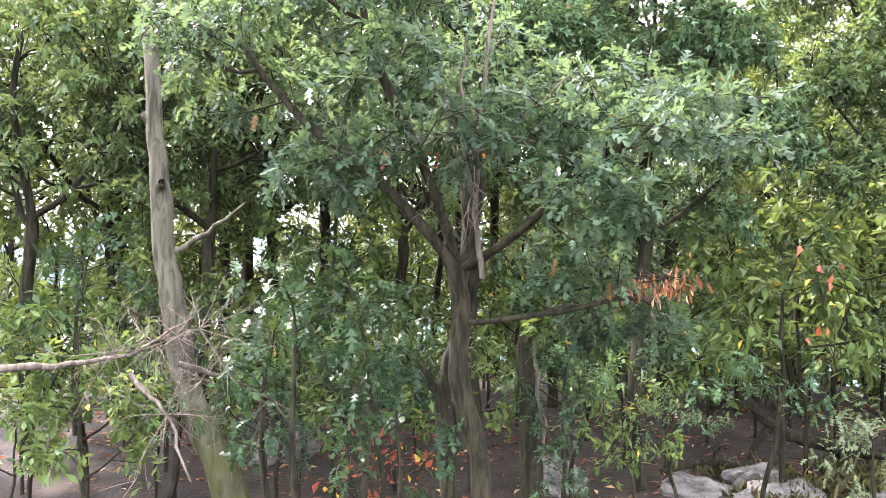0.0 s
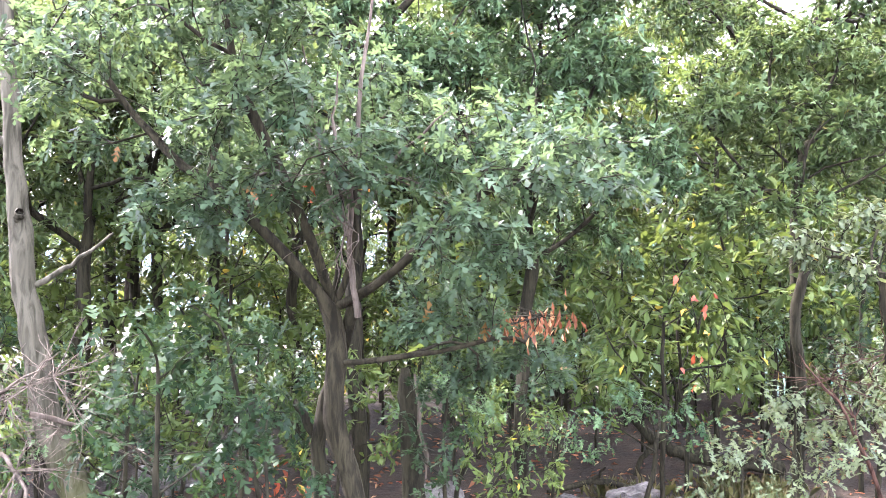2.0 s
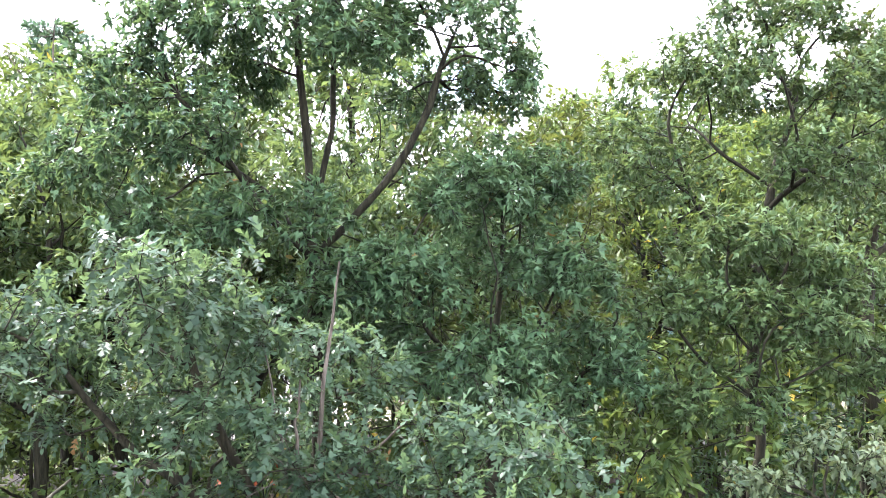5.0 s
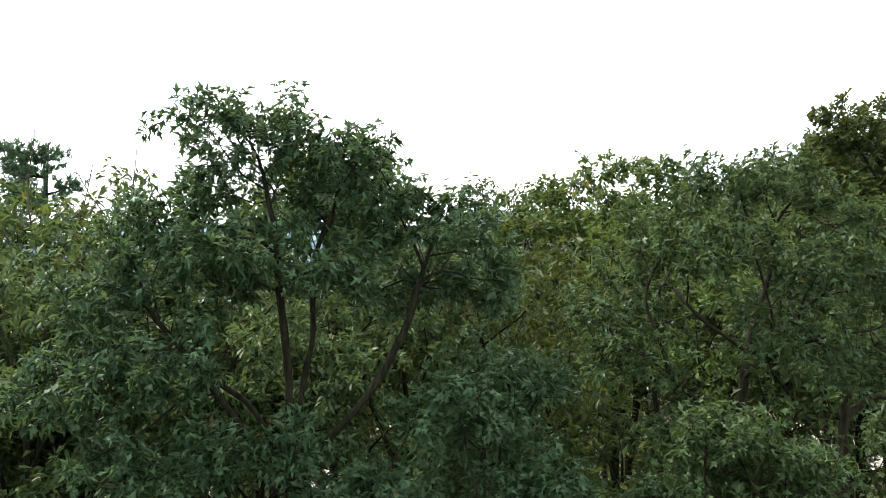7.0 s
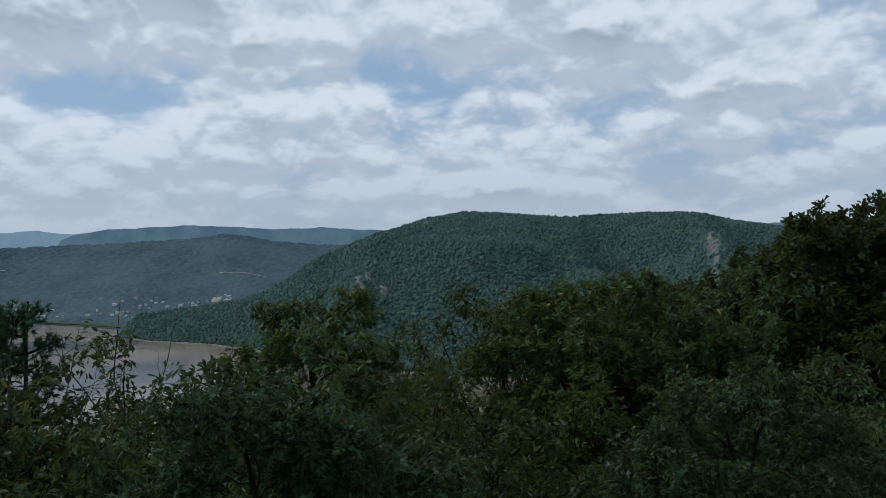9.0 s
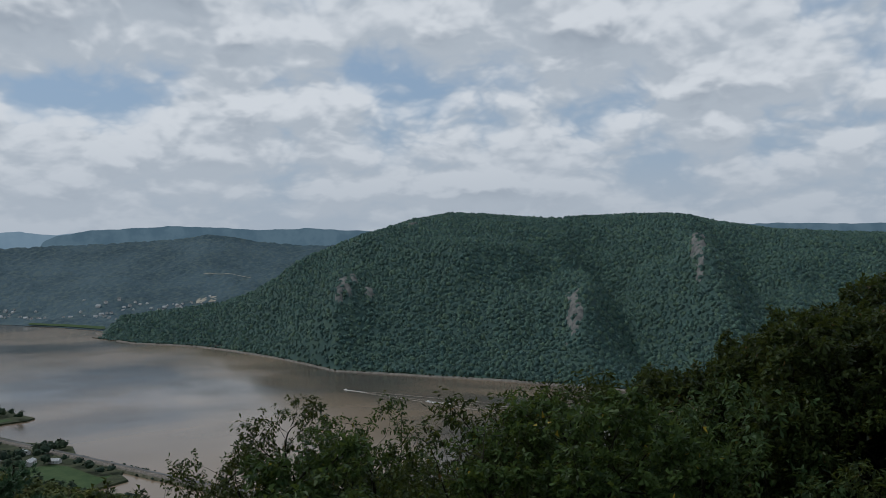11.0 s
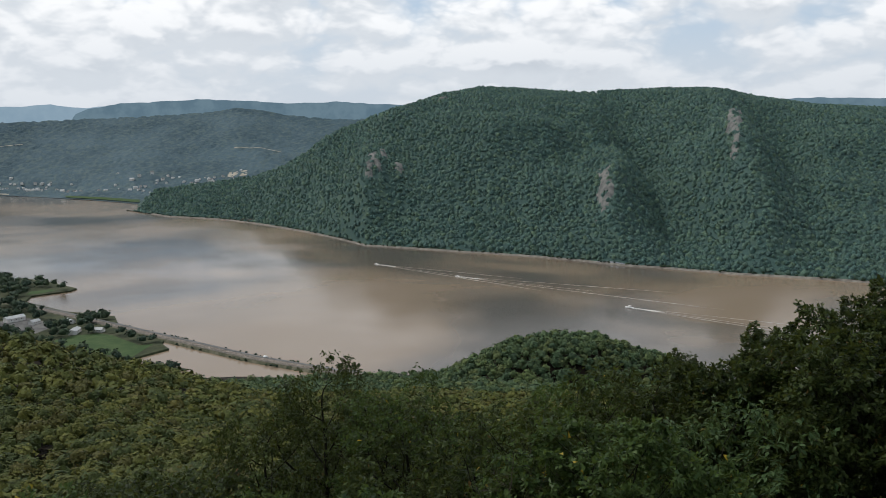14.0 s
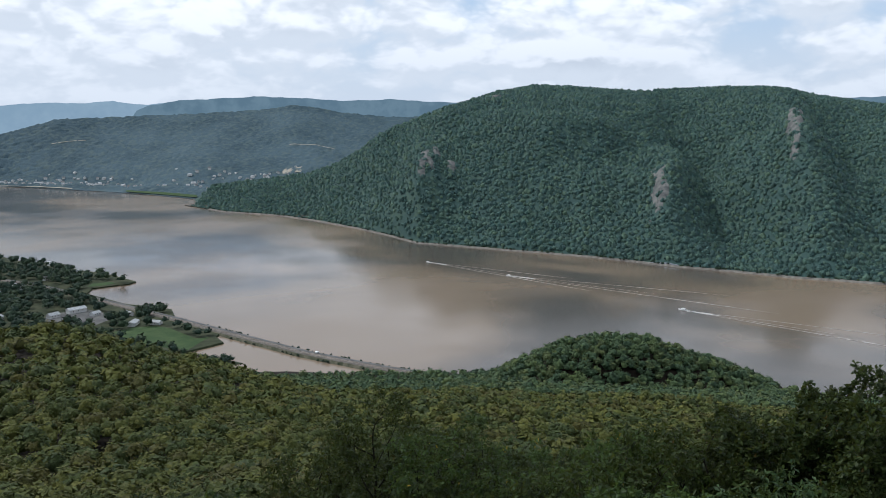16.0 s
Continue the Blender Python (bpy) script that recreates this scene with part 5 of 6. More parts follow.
# bare twigs that stand out of the canopy
for at, h, seed in (((-3.1, 12.6), 8.1, 21), ((-1.9, 13.6), 8.3, 23), ((5.2, 18.2), 8.5, 25), ((5.9, 19.2), 8.4, 27)):
    top, g = wood("dead_sapling", at, "bare grey dead sapling standing out of the canopy", "dead tree",
                  [[(0, 0, -0.1, 0.045), (0.25, 0, h * 0.45, 0.03), (0.0, 0.05, h * 0.72, 0.02), (-0.25, 0, h * 0.86, 0.012), (-0.12, 0, h, 0.004)], [(0.0, 0, h * 0.70, 0.016), (-0.6, 0.1, h * 0.82, 0.011), (-1.0, 0, h * 0.9, 0.007), (-1.15, 0, h * 0.96, 0.003)],
                   [(0.0, 0, h * 0.74, 0.014), (0.45, 0.1, h * 0.84, 0.009), (0.7, 0, h * 0.98, 0.003)]], M_TWIG, ("stem", "fork"), 6, seed)
    spray(top, g, [(-0.1, 0.03, h * 0.8), (-0.7, 0.08, h * 0.84), (0.4, 0.05, h * 0.84), (-0.95, 0, h * 0.9), (-0.2, 0, h * 0.9)], 3, 0.6, M_TWIG, 0.006, lift=0.7)



def leaf_bunch(name, at, height, label, category, mat, count, size, spread, seed, template=OVAL, hang=1.2):
    """A hanging bunch of leaves on its own twig, or a small shrub."""
    x, y = at
    z = float(ground_height(x, y))
    g = np.random.default_rng(seed)
    ob = thing(name, pose(x, y, z), label, category)
    tips = g.normal(0, 1, (count, 3)) * np.array(spread) + np.array([0, 0, height])
    tips[:, 2] = np.maximum(tips[:, 2], 0.08)
    ways = unit(g.normal(0, 0.6, (count, 3)) + np.array([0, 0, -hang]))
    v, f = blades(g, tips, ways, size * g.uniform(0.6, 1.2, count), template, 1.2)
    tagged(part("leaves", mesh_of("leaves", v, f, mat), mat, ob), kind="stuff")
    return ob, g, tips


dead, g, tips = leaf_bunch("dead_leaf_spray", (1.37, 5.45), 2.02, "hanging spray of withered orange-brown leaves", "leaf spray", M_DEAD, 120, 0.07, (0.16, 0.12, 0.06), 31, SMALL, 2.5)
v, f = joined([tube(bough(g, (-0.7, 0.2, 1.9), (1, 0, 0.4), (0.0, 0.0, 2.06), 8, 0.05), np.linspace(0.014, 0.006, 8), 5)] + [tube(bough(g, (0, 0, 2.06), (1, 0, 0), t, 4, 0.1), np.linspace(0.005, 0.002, 4), 3) for t in tips[:40]])
part("twig", mesh_of("twig", v, f, M_BARK), M_BARK, dead)
for at, h, n, seed in (((-0.45, 8.0), 0.45, 70, 41), ((-0.75, 7.6), 0.25, 40, 43), ((2.95, 6.6), 2.15, 7, 45), ((3.0, 6.5), 1.65, 5, 47), ((-0.1, 5.75), 2.85, 7, 49)):
    red, g, tips = leaf_bunch("red_leaf_sprig", at, h, "small sprig of leaves turned red and orange", "sprig", M_RED, n, 0.10, (0.14, 0.12, 0.10) if n < 20 else (0.3, 0.25, 0.16), seed, hang=0.2)
    v, f = joined([tube(bough(g, (0, 0, h - 0.3 if h > 1 else 0), (0, 0, 1), t, 4, 0.15), np.linspace(0.006, 0.002, 4), 3) for t in tips[:14]])
    part("stem", mesh_of("stem", v, f, M_BARK), M_BARK, red)


# rock ledges in the litter
def rock(at, size, label, seed, sink=0.35, spin=0.0):
    x, y = at
    g = np.random.default_rng(seed)
    bm = bmesh.new()
    bmesh.ops.create_icosphere(bm, subdivisions=4, radius=1.0)
    off = Vector(g.uniform(0, 50, 3))
    for vert in bm.verts:
        p = vert.co.copy()
        # blocky, split along flat planes
        k = 0.62 + 0.25 * noise.fractal(p * 1.1 + off, 1.0, 2.0, 4) + 0.10 * noise.cell(p * 2.0 + off)
        m = max(abs(p.x), abs(p.y), abs(p.z))
        vert.co = (p / m * 0.55 + p * 0.45) * k
    me = bpy.data.meshes.new("rock")
    bm.to_mesh(me)
    bm.free()
    me.materials.append(M_ROCK)
    ob = new("rock", me)
    ob.matrix_basis = pose(x, y, float(ground_height(x, y)) + size[2] * (0.5 - sink), g.uniform(-6, 6), g.uniform(-6, 6), spin) @ Matrix.Diagonal((*size, 1))
    return tagged(ob, label, "rock", "rocks in the clearing")


for at, size, label, seed in (((3.05, 7.6), (0.8, 0.5, 0.2), "flat pale grey rock ledge with lichen", 1), ((3.75, 7.2), (0.7, 0.45, 0.2), "flat pale grey rock ledge with lichen", 2), ((2.35, 7.9), (0.5, 0.4, 0.16), "low grey rock in the leaf litter", 3),
                              ((2.95, 8.2), (0.42, 0.22, 0.3), "squared pale block of rock", 4), ((4.3, 7.6), (0.5, 0.4, 0.22), "grey rock beside saplings", 5), ((1.05, 8.1), (0.5, 0.4, 0.3), "rounded mossy grey rock", 6),
                              ((1.7, 7.0), (0.3, 0.25, 0.2), "small grey stone in the litter", 8), ((-1.7, 9.5), (0.6, 0.4, 0.35), "mossy grey boulder in the shade", 9)):
    rock(at, size, label, seed, spin=seed * 47.0)


g = np.random.default_rng(77)
made = []
for k in range(30):
    x, y, n = g.uniform(2.4, 4.8), g.uniform(6.9, 8.8), 120
    base = g.normal(0, 0.12, (n, 3)) * np.array([1, 1, 0]) + np.array([x, y, float(ground_height(x, y)) - 0.01])
    ways = unit(np.stack([g.normal(0, 0.45, n), g.normal(0, 0.45, n), np.ones(n)], 1))
    made.append(blades(g, base, ways, 0.2 * g.uniform(0.5, 1.2, n), (SMALL[0] * np.array([1, 0.04, 1.5]), SMALL[1]), 3.0))
v, f = joined(made)
tagged(new("grass", mesh_of("grass", v, f, M_GRASS)), "tufts of dry yellow-green grass by the rocks", "grass", kind="stuff")

# fallen leaves on the floor of the clearing
n = 2600
g = np.random.default_rng(78)
x, y = g.uniform(-5, 7, n), g.uniform(4.5, 13, n)
at = np.stack([x, y, ground_height(x, y) + 0.015], 1)
v, f = blades(g, at, g.normal(0, 1, (n, 3)) * np.array([1, 1, 0.15]), 0.11 * g.uniform(0.6, 1.2, n), SMALL, 0.25)
tagged(new("fallen_leaves", mesh_of("fallen_leaves", v, f, M_DEAD)), "scattered brown fallen leaves on the woodland floor", "fallen leaves", kind="stuff")


# the pine
def pine(at, height, radius, seed, label):
    x, y = at
    g = np.random.default_rng(seed)
    ob = thing("pine_tree", pose(x, y, float(ground_height(x, y))), label, "tree")
    v, f = tube(bough(g, (0, 0, -0.1), (0, 0, 1), (0.1, 0, height), 14, 0.02), np.linspace(0.13, 0.015, 14), 9, g)
    part("trunk", mesh_of("trunk", v, f, M_BARK, smooth=True), M_BARK, ob)
    tips, ways = [], []
    level = height * 0.35
    while level < height - 0.02:
        left = (height - level) / (height * 0.65)
        for k in range(6):
            a = g.uniform(0, 6.283)
            ln = radius * (0.25 + 0.75 * left ** 0.8) * g.uniform(0.7, 1.1)
            end = np.array([math.cos(a) * ln, math.sin(a) * ln, level + ln * 0.35])
            p = bough(g, (0.05, 0, level), (math.cos(a), math.sin(a), 0.1), end, 8, 0.08)
            v, f = tube(p, np.linspace(0.03, 0.006, 8), 5)
            part("bough", mesh_of("bough", v, f, M_BARK, smooth=True), M_BARK, ob)
            for q in range(2, 8):
                for _ in range(3):
                    d = unit(np.array([math.cos(a), math.sin(a), 0.5]) + g.normal(0, 0.55, 3))
                    tips.append(p[q] + d * g.uniform(0.05, 0.28))
                    ways.append(d)
        level += g.uniform(0.24, 0.34)
    tips += [np.array([0.1, 0, height - 0.05 - 0.07 * k]) for k in range(14)]
    ways += [np.array([0, 0, 1.0])] * 14
    tips, ways = np.array(tips), np.array(ways)
    n = 20
    d = unit(np.repeat(ways, n, 0) * 0.9 + g.normal(0, 0.6, (len(tips) * n, 3)))
    v, f = blades(g, np.repeat(tips, n, 0) - d * 0.02, d, 0.15 * g.uniform(0.7, 1.2, len(d)), (np.array([(0, 0.09, 0), (0, -0.09, 0), (1, 0, 0)], float), np.array([(0, 1, 2)])), 3.0)
    tagged(part("needles", mesh_of("needles", v, f, M_NEEDLE), M_NEEDLE, ob), kind="stuff")


pine((-3.98, 15.5), 8.2, 1.3, 91, "dark green pine standing among oaks")

# ---- by the river: village, causeway trees, boats, town ----
FIELDS = [[(-495, 1215), (-470, 1250), (-441, 1260), (-414, 1246), (-352, 1182), (-335, 1188), (-345, 1118), (-424, 1145)], [(-668, 1562), (-672, 1592), (-640, 1606), (-628, 1592), (-646, 1572)],
          [(-645, 1297), (-628, 1352), (-590, 1376), (-516, 1322), (-535, 1258)]]


def inside(x, y, poly):
    hit, j = False, len(poly) - 1
    for i in range(len(poly)):
        (x0, y0), (x1, y1) = poly[i], poly[j]
        if (y0 > y) != (y1 > y) and x < (x1 - x0) * (y - y0) / (y1 - y0) + x0:
            hit = not hit
        j = i
    return hit


def near_line(x, y, d):
    p = np.array([x, y])
    for a, b in zip(LINE[:-1], LINE[1:]):
        t = np.clip(np.dot(p - a, b - a) / np.dot(b - a, b - a), 0, 1)
        if np.linalg.norm(p - a - t * (b - a)) < d:
            return True
    return False


g = np.random.default_rng(401)
spots, lots = [], []
while len(lots) < 34:
    x, y = g.uniform(-1150, -430), g.uniform(1180, 1950)
    if inside(x, y, SHORE) and not any(inside(x, y, f) for f in FIELDS) and not near_line(x, y, 24) and all((x - a) ** 2 + (y - b) ** 2 > 26 ** 2 for a, b in lots) and (y < 1500 or x < -740):
        lots.append((x, y))
lots += [(-475, 1262), (-441, 1266), (-600, 1352), (-560, 1330), (-622, 1318), (-585, 1300)]
tries = 0
while len(spots) < 2500 and tries < 60000:
    tries += 1
    x, y = g.uniform(-1400, -340), g.uniform(1040, 2080)
    edge = inside(x - 9, y - 9, SHORE) and inside(x + 9, y + 9, SHORE)
    if edge and not any(inside(x, y, f) for f in FIELDS) and not near_line(x, y, 15) and all((x - a) ** 2 + (y - b) ** 2 > 11 ** 2 for a, b in lots):
        wx, wy = valley(x, y)
        spots.append((wx, wy, FLAT))
canopy("village_trees", "dark leafy trees crowding the riverside village", spots, 9.0, (6, 4, 15, 0.46), M_CANOPY_DARK, 402, 0.9)
spots = []
for k in range(90):
    t = g.uniform(0, 1)
    x, y = -620 + 590 * t, np.interp(-620 + 590 * t, LINE[:, 0], LINE[:, 1])
    off = g.choice([-13.5, 12.5]) + g.uniform(-1.5, 1.5)
    spots.append((*valley(x + off * 0.63, y + off * 0.77), RIVER + 1.0))
canopy("causeway_scrub", "low scrub along the edges of the causeway", spots, 2.2, (8, 4, 14, 0.5), M_CANOPY_DARK, 404, 0.5)
spots = [(*valley(g.uniform(-500, -455), g.uniform(1352, 1385)), RIVER + 1.5) for _ in range(22)] + [(*valley(-410 + g.uniform(-25, 25), 1125 + g.uniform(-20, 20)), RIVER + 2) for _ in range(14)]
spots += [(*valley(-300 + g.uniform(-34, 30), 1062 + g.uniform(-9, 9)), RIVER + 1) for _ in range(24)] + [(*valley(g.uniform(-30, 60), g.uniform(955, 1000)), RIVER + 1) for _ in range(34)]
spots += [(*valley(g.uniform(-440, -345), g.uniform(1082, 1112)), RIVER + 2) for _ in range(26)]
canopy("shoreline_trees", "clumps of dark trees along the pond and causeway", spots, 5.0, (9, 4, 30, 0.4), M_CANOPY_DARK, 406, 0.9)
islet = [(-345, 1052), (-320, 1076), (-285, 1078), (-262, 1062), (-290, 1045), (-330, 1040)]
slab("pond_islet", islet, RIVER - 2, RIVER + 0.8, M_MEADOW, "small tree-grown spit of land in the pond", "land")

M_WALL = plain_material("painted_siding", (0.42, 0.42, 0.40), (0.58, 0.575, 0.56), 0.5, 0.8, 0.2, 0.05)
M_ROOF = plain_material("grey_shingle_roof", (0.10, 0.10, 0.105), (0.22, 0.215, 0.21), 0.5, 0.9, 0.4, 0.05)
M_ROOF_PALE = plain_material("pale_metal_roof", (0.24, 0.25, 0.255), (0.40, 0.41, 0.415), 0.3, 0.6, 0.2, 0.03)
M_GLASS = plain_material("dark_window", (0.02, 0.022, 0.025), (0.04, 0.045, 0.05), 1.0, 0.15, 0.0, 0.01)


def box(x0, x1, y0, y1, z0, z1):
    v = np.array([(x, y, z) for z in (z0, z1) for x, y in ((x0, y0), (x1, y0), (x1, y1), (x0, y1))], float)
    return v, np.array([(3, 2, 1, 0), (4, 5, 6, 7), (0, 1, 5, 4), (1, 2, 6, 5), (2, 3, 7, 6), (3, 0, 4, 7)])


def house(length, depth, eaves, ridge_up, roof_mat, label, group):
    """A plain gabled house with windows and a chimney."""
    ob = thing("house", Matrix(), label, "house", group)
    l, d = length / 2, depth / 2
    v = [(-l, -d, 0), (l, -d, 0), (l, d, 0), (-l, d, 0), (-l, -d, eaves), (l, -d, eaves), (l, d, eaves), (-l, d, eaves), (-l, 0, eaves + ridge_up), (l, 0, eaves + ridge_up)]
    part("wall", mesh_of("wall", v, [(0, 1, 5, 4), (2, 3, 7, 6), (1, 2, 6, 9, 5), (3, 0, 4, 8, 7)], M_WALL), M_WALL, ob)
    o = 0.6
    drop = ridge_up / d * o
    rv = [(-l - o, -d - o, eaves - drop), (l + o, -d - o, eaves - drop), (l + o, 0, eaves + ridge_up + 0.05), (-l - o, 0, eaves + ridge_up + 0.05), (-l - o, d + o, eaves - drop), (l + o, d + o, eaves - drop)]
    rv += [(x, y, z + 0.3) for x, y, z in rv]
    rf = [(6, 7, 8, 9), (9, 8, 11, 10), (0, 3, 2, 1), (3, 4, 5, 2), (0, 1, 7, 6), (4, 10, 11, 5), (0, 6, 9, 3), (3, 9, 10, 4), (1, 2, 8, 7), (2, 5, 11, 8)]
    roof = part("roof", mesh_of("roof", rv, rf, roof_mat), roof_mat, ob)
    part("chimney", box(l * 0.4, l * 0.4 + 0.9, -0.4, 0.5, eaves + ridge_up * 0.6, eaves + ridge_up + 1.2), M_ROOF, roof)
    for s in (-1, 1):
        for k in (-0.55, 0.0, 0.55):
            part("window", box(k * l - 0.6, k * l + 0.6, s * d - 0.05, s * d + 0.05, eaves * 0.45, eaves * 0.8), M_GLASS, ob)
    return ob


kinds = [house(13, 9, 5.5, 3.2, M_ROOF, "white gabled house with a grey roof", "village houses"), house(17, 10, 4.5, 3.0, M_ROOF_PALE, "white house with a pale roof", "village houses"), house(26, 13, 5.5, 2.6, M_ROOF_PALE, "long low white building", "village houses")]
g = np.random.default_rng(411)
for n, (x, y) in enumerate(lots):
    wx, wy = valley(x, y)
    m = pose(wx, wy, FLAT + 0.2, 0, 0, g.uniform(0, 180))
    k = int(g.integers(0, 3)) if n >= 3 else n
    if n < 3:
        kinds[n].matrix_basis = m
    else:
        copy_thing(kinds[k], m @ Matrix.Scale(g.uniform(0.8, 1.15), 4))
# the town across the water, and roadside buildings on its hill
def far_house(length, depth, eaves, ridge_up, roof_mat, label):
    """A gabled house far off: walls and a roof."""
    ob = thing("house", Matrix(), label, "house", "town houses")
    l, d = length / 2, depth / 2
    v = [(-l, -d, 0), (l, -d, 0), (l, d, 0), (-l, d, 0), (-l, -d, eaves), (l, -d, eaves), (l, d, eaves), (-l, d, eaves), (-l, 0, eaves + ridge_up), (l, 0, eaves + ridge_up)]
    part("wall", mesh_of("wall", v, [(0, 1, 5, 4), (2, 3, 7, 6), (1, 2, 6, 9, 5), (3, 0, 4, 8, 7)], M_WALL), M_WALL, ob)
    rv = [(-l - 0.5, -d - 0.5, eaves - 0.2), (l + 0.5, -d - 0.5, eaves - 0.2), (l + 0.5, 0, eaves + ridge_up + 0.1), (-l - 0.5, 0, eaves + ridge_up + 0.1), (-l - 0.5, d + 0.5, eaves - 0.2), (l + 0.5, d + 0.5, eaves - 0.2)]
    part("roof", mesh_of("roof", rv, [(0, 1, 2, 3), (3, 2, 5, 4)], roof_mat), roof_mat, ob)
    return ob


town = [far_house(15, 10, 7, 3.5, M_ROOF_PALE, "pale building of the far town"), far_house(12, 9, 8, 4, M_ROOF, "white house of the far town")]
QUARTERS = [(-24.8, 2.6, 0.08, 0.34), (-13.0, 2.2, 0.20, 0.42), (-10.8, 1.2, 0.22, 0.40), (-18.5, 5.5, 0.10, 0.40)]    # bearing, spread, and how far up the slope
for n in range(190):
    a0, wide, u0, u1 = QUARTERS[int(g.choice(4, p=[0.42, 0.22, 0.12, 0.24]))]
    a = float(np.clip(g.normal(a0, wide), -29, -8.8))
    u = g.uniform(u0, u1)
    shore = float(np.interp(a, T_AZ, T_SHORE))
    r = shore + u * (4830 - shore)
    x, y = (float(c) for c in polar(a, r))
    m = pose(x, y, float(town_height(np.array(a), np.array(r))) + 6.5, 0, 0, g.uniform(0, 180))
    if n < 2:
        town[n].matrix_basis = m
    else:
        copy_thing(town[int(g.integers(0, 2))], m @ Matrix.Scale(g.uniform(0.6, 1.25), 4))
M_SAND = plain_material("pale_bare_ground", (0.22, 0.20, 0.16), (0.36, 0.33, 0.27), 0.02, 0.95, 0.3, 0.3)


def clearing(name, a0, a1, u0, u1, mat, label, lift):
    """A strip of open ground laid on the town's slope."""
    az, u = np.meshgrid(np.linspace(a0, a1, 24), np.linspace(u0, u1, 6), indexing="ij")
    shore = np.interp(az, T_AZ, T_SHORE)
    r = shore + u * (4830 - shore)
    x, y = polar(az, r)
    z = town_height(az, r) + lift
    return tagged(new(name, mesh_of(name, np.stack([x.ravel(), y.ravel(), z.ravel()], 1), sheet(24, 6), mat)), label, "open ground", kind="structure")


clearing("riverside_park", -20.5, -16.2, 0.012, 0.055, M_FIELD, "green riverside park on the far shore", 3.0)
clearing("quay", -28.5, -23.6, 0.012, 0.05, M_SAND, "pale quay of the far town", 3.0)
clearing("quarry_ground", -10.7, -9.4, 0.36, 0.40, M_SAND, "pale cleared ground in the woods", 9.0)
clearing("hill_road", -10.2, -7.2, 0.60, 0.604, M_SAND, "road cutting on the wooded hill", 11.0)
clearing("hill_scar", -24.6, -22.6, 0.74, 0.745, M_SAND, "pale clearing on the wooded hill", 11.0)
# the railway at the foot of the mountain
M_STONE = plain_material("shore_riprap", (0.09, 0.082, 0.07), (0.20, 0.185, 0.16), 0.1, 0.95, 0.6, 0.4)
foot_az = np.linspace(-15.5, 42, 240)
foot = np.interp(foot_az, M_AZ, M_SHORE) + (fractal(foot_az * 1.3, foot_az * 0, 3, 151) - 0.5) * 10 - 6
line = np.stack([foot * np.sin(np.radians(foot_az)), foot * np.cos(np.radians(foot_az))], 1)
ribbon("mountain_shore", line, 0, 5, RIVER - 2, RIVER + 3.0, M_STONE, "stony railway bank at the foot of the mountain", "shore", 5.0)
spots = [(*valley(*(line[i] + g.normal(0, 3, 2) + np.array([0, 2]))), RIVER + 2.5) for i in g.integers(0, 240, 330)]
canopy("bank_trees", "bushes along the far railway bank", spots, 3.6, (7, 3, 8, 0.5), M_CANOPY_DARK, 415, 0.5)

# boats and their wakes
M_HULL = plain_material("white_gelcoat", (0.72, 0.72, 0.71), (0.82, 0.82, 0.81), 0.8, 0.3, 0.05, 0.01)
M_FOAM = plain_material("white_foam", (0.55, 0.54, 0.52), (0.80, 0.80, 0.78), 0.25, 0.9, 0.8, 0.3)
m, q = material("wake_ripples")
pos = q.n("ShaderNodeTexCoord").outputs["Object"]
f = q.noise(pos, 0.12, 6.0, 0.7)
p = q.n("ShaderNodeBsdfPrincipled", Base_Color=q.mix(q.ramp(f, 0.42, 0.66), (0.18, 0.142, 0.108), (0.42, 0.39, 0.355)), Roughness=0.3, Normal=bumped(q, f, 0.6, 0.5))
finish(q, p.outputs[0])
M_WAKE = m


def boat(at, heading, length, label):
    x, y = valley(*at)
    ob = thing("motor_boat", pose(x, y, RIVER - 0.2, 0, 0, heading), label, "boat", "boats on the river")
    n, w, h = 14, length * 0.15, length * 0.11
    t = np.linspace(0, 1, n)
    half = w * np.clip(1 - ((t - 0.35) / 0.65).clip(0, 1) ** 2.2, 0.02, 1)
    sheer = h * (0.8 + 0.5 * t ** 2)
    v = []
    for k in range(n):
        xx = (t[k] - 0.5) * length
        v += [(xx, 0, -0.3), (xx, half[k] * 0.8, 0), (xx, half[k], sheer[k]), (xx, -half[k], sheer[k]), (xx, -half[k] * 0.8, 0)]
    faces = []
    for k in range(n - 1):
        a, b = k * 5, k * 5 + 5
        faces += [(a + i, b + i, b + (i + 1) % 5, a + (i + 1) % 5) for i in range(5)]
    faces += [(0, 1, 2, 3, 4)[::-1], tuple((n - 1) * 5 + i for i in range(5))]
    part("hull", mesh_of("hull", v, faces, M_HULL), M_HULL, ob)
    c = length * 0.06
    part("cabin", box(-length * 0.22, length * 0.16, -w * 0.7, w * 0.7, h * 0.9, h * 0.9 + c * 1.8), M_HULL, ob)
    part("windscreen", box(length * 0.155, length * 0.175, -w * 0.6, w * 0.6, h * 1.1, h * 0.9 + c * 1.6), M_GLASS, ob)
    part("canopy_top", box(-length * 0.30, length * 0.05, -w * 0.6, w * 0.6, h * 0.9 + c * 1.8 + 0.6, h * 0.9 + c * 1.8 + 0.8), M_HULL, ob)
    return ob


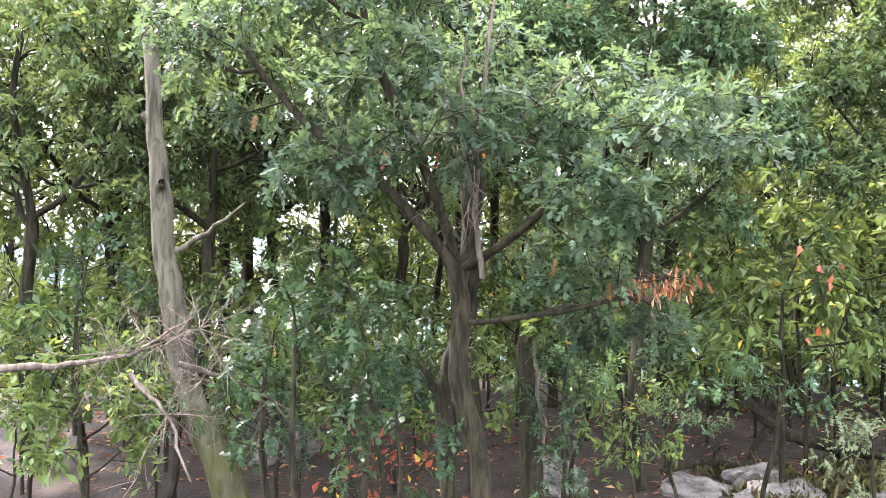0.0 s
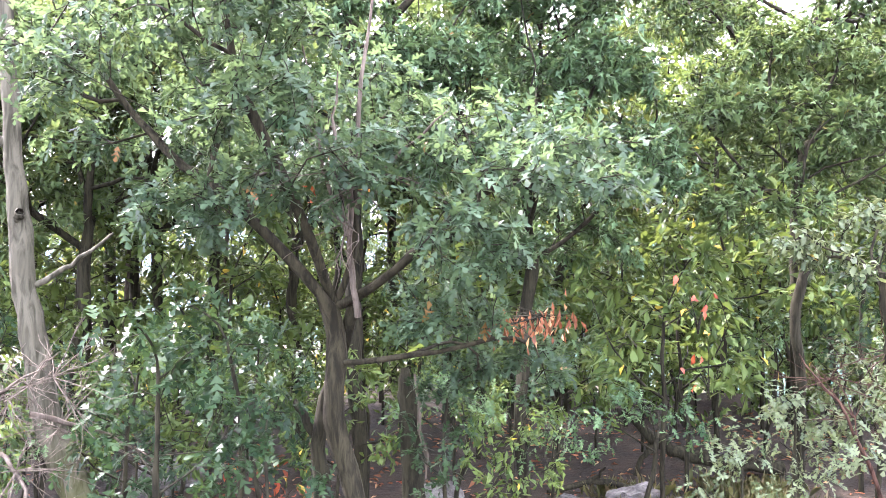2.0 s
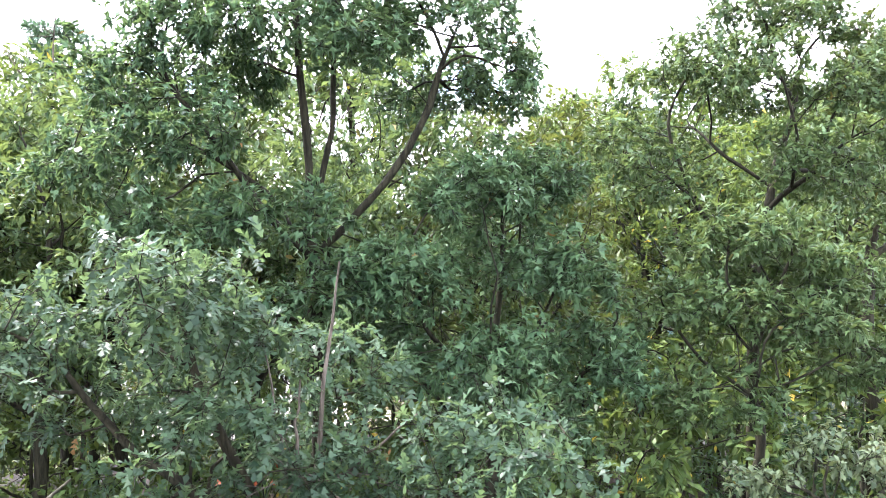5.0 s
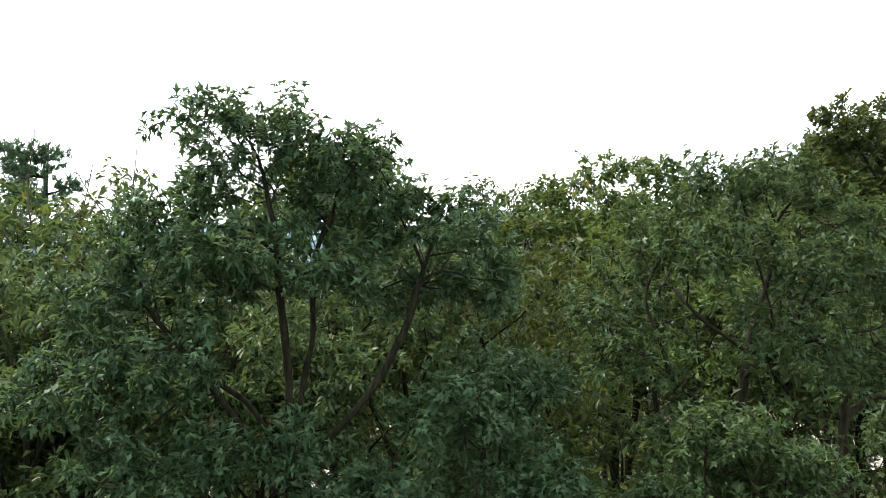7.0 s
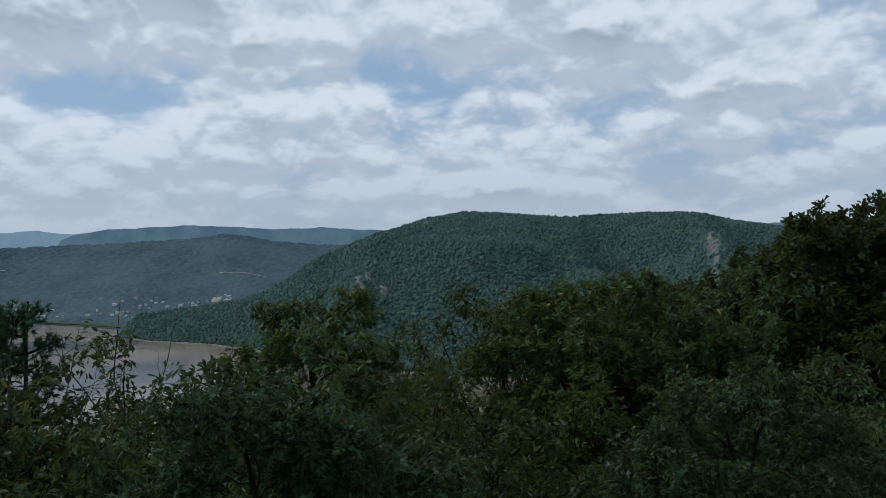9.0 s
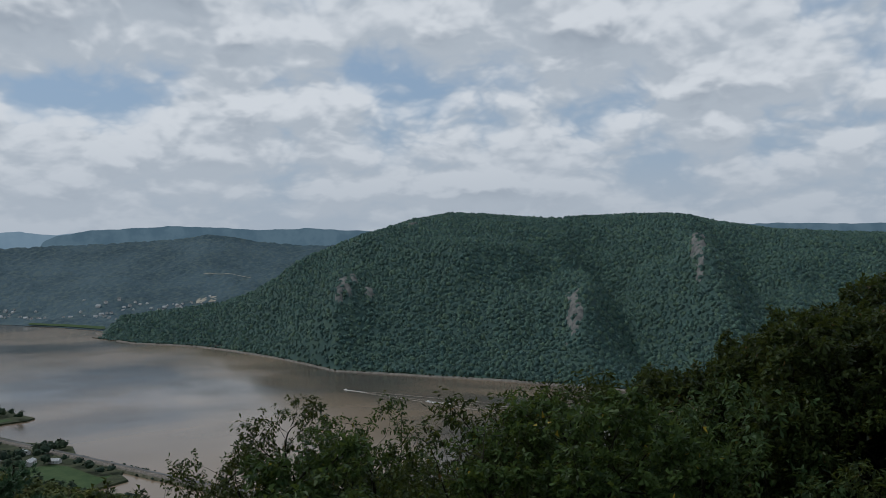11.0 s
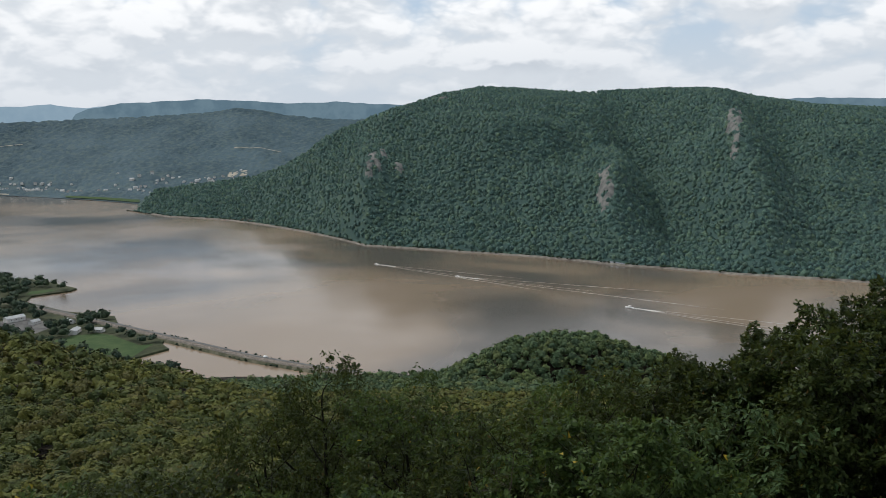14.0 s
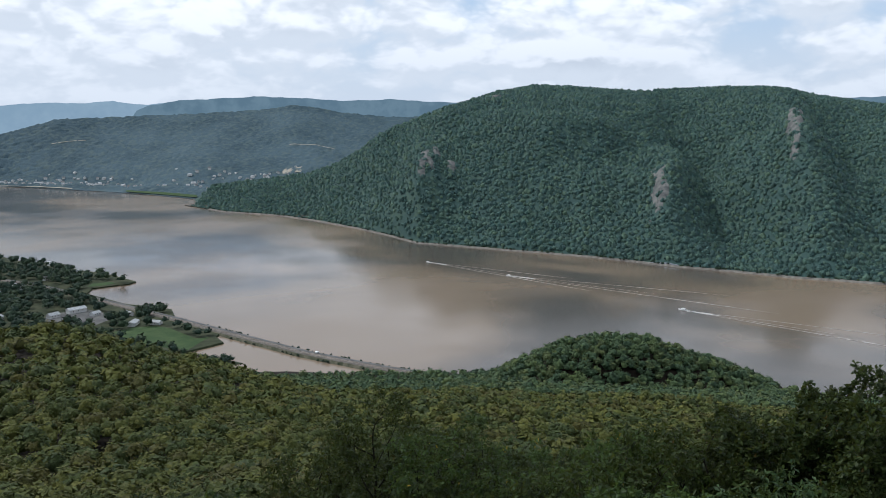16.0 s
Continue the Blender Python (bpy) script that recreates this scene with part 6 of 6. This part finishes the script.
def wake(at, heading, lengths, width, label, arms=True):
    """Foam behind the stern and two thin arms of wash."""
    x, y = valley(*at)
    ob = thing("boat_wake", pose(x, y, RIVER + 0.12, 0, 0, heading), label, "wake", "wakes on the river")
    g = np.random.default_rng(int(lengths[1]))
    t = np.linspace(0, 1, 40)
    for name, ln, w0, w1, lean, mat in [("foam", lengths[0], width * 0.5, width * 0.15, 0.0, M_FOAM)] + ([("wash", lengths[1], width * 0.10, width * 0.35, 0.10, M_WAKE), ("wash", lengths[1] * 0.8, width * 0.08, width * 0.3, -0.10, M_WAKE), ("wash", lengths[1] * 0.6, width * 0.06, width * 0.16, 0.035, M_WAKE)] if arms else []):
        xs = -t * ln
        mid = lean * t ** 0.9 * ln + g.normal(0, 0.3, 40)
        ww = (w0 + (w1 - w0) * t) * g.uniform(0.6, 1.2, 40) * np.clip((1 - t) * 4, 0.05, 1)
        v = np.stack([np.concatenate([xs, xs]), np.concatenate([mid - ww, mid + ww]), np.zeros(80)], 1)
        i = np.arange(39)
        part(name, mesh_of(name, v, np.stack([i, i + 1, i + 41, i + 40], 1), mat), mat, ob)
    return ob


W = math.degrees(TURN)
for at, to, ln, wakes, label in (((382, 1334), (-110, 92), 15, (58, 420), "white motor cruiser under way on the river"), ((125, 1641), (-160, 110), 11, (62, 520), "small white motor boat throwing spray"), ((-36, 1804), (-150, 130), 11, (58, 430), "small white motor boat far across the river")):
    head = math.degrees(math.atan2(to[1], to[0])) + W
    boat(at, head, ln, label)
    d = np.array(to) / math.hypot(*to)
    wake(tuple(np.array(at) - d * ln * 0.5), head, wakes, 8.5, "white foam and spreading wash behind a boat")
van = thing("van", pose(*valley(-170, 1094), RIVER + 3.5, 0, 0, W - 40), "white van on the causeway road", "van")
part("body", box(-3, 3, -1.1, 1.1, 0.4, 2.6), M_HULL, van)
part("windscreen", box(2.95, 3.05, -0.9, 0.9, 1.5, 2.3), M_GLASS, van)
for sx in (-2, 2):
    for sy in (-1.1, 1.1):
        v, f = tube(np.array([(sx, sy - 0.12, 0.42), (sx, sy - 0.06, 0.42), (sx, sy + 0.06, 0.42), (sx, sy + 0.12, 0.42)]), [0.25, 0.42, 0.42, 0.25], 12)
        part("wheel", mesh_of("wheel", v, f, M_GLASS), M_GLASS, van)
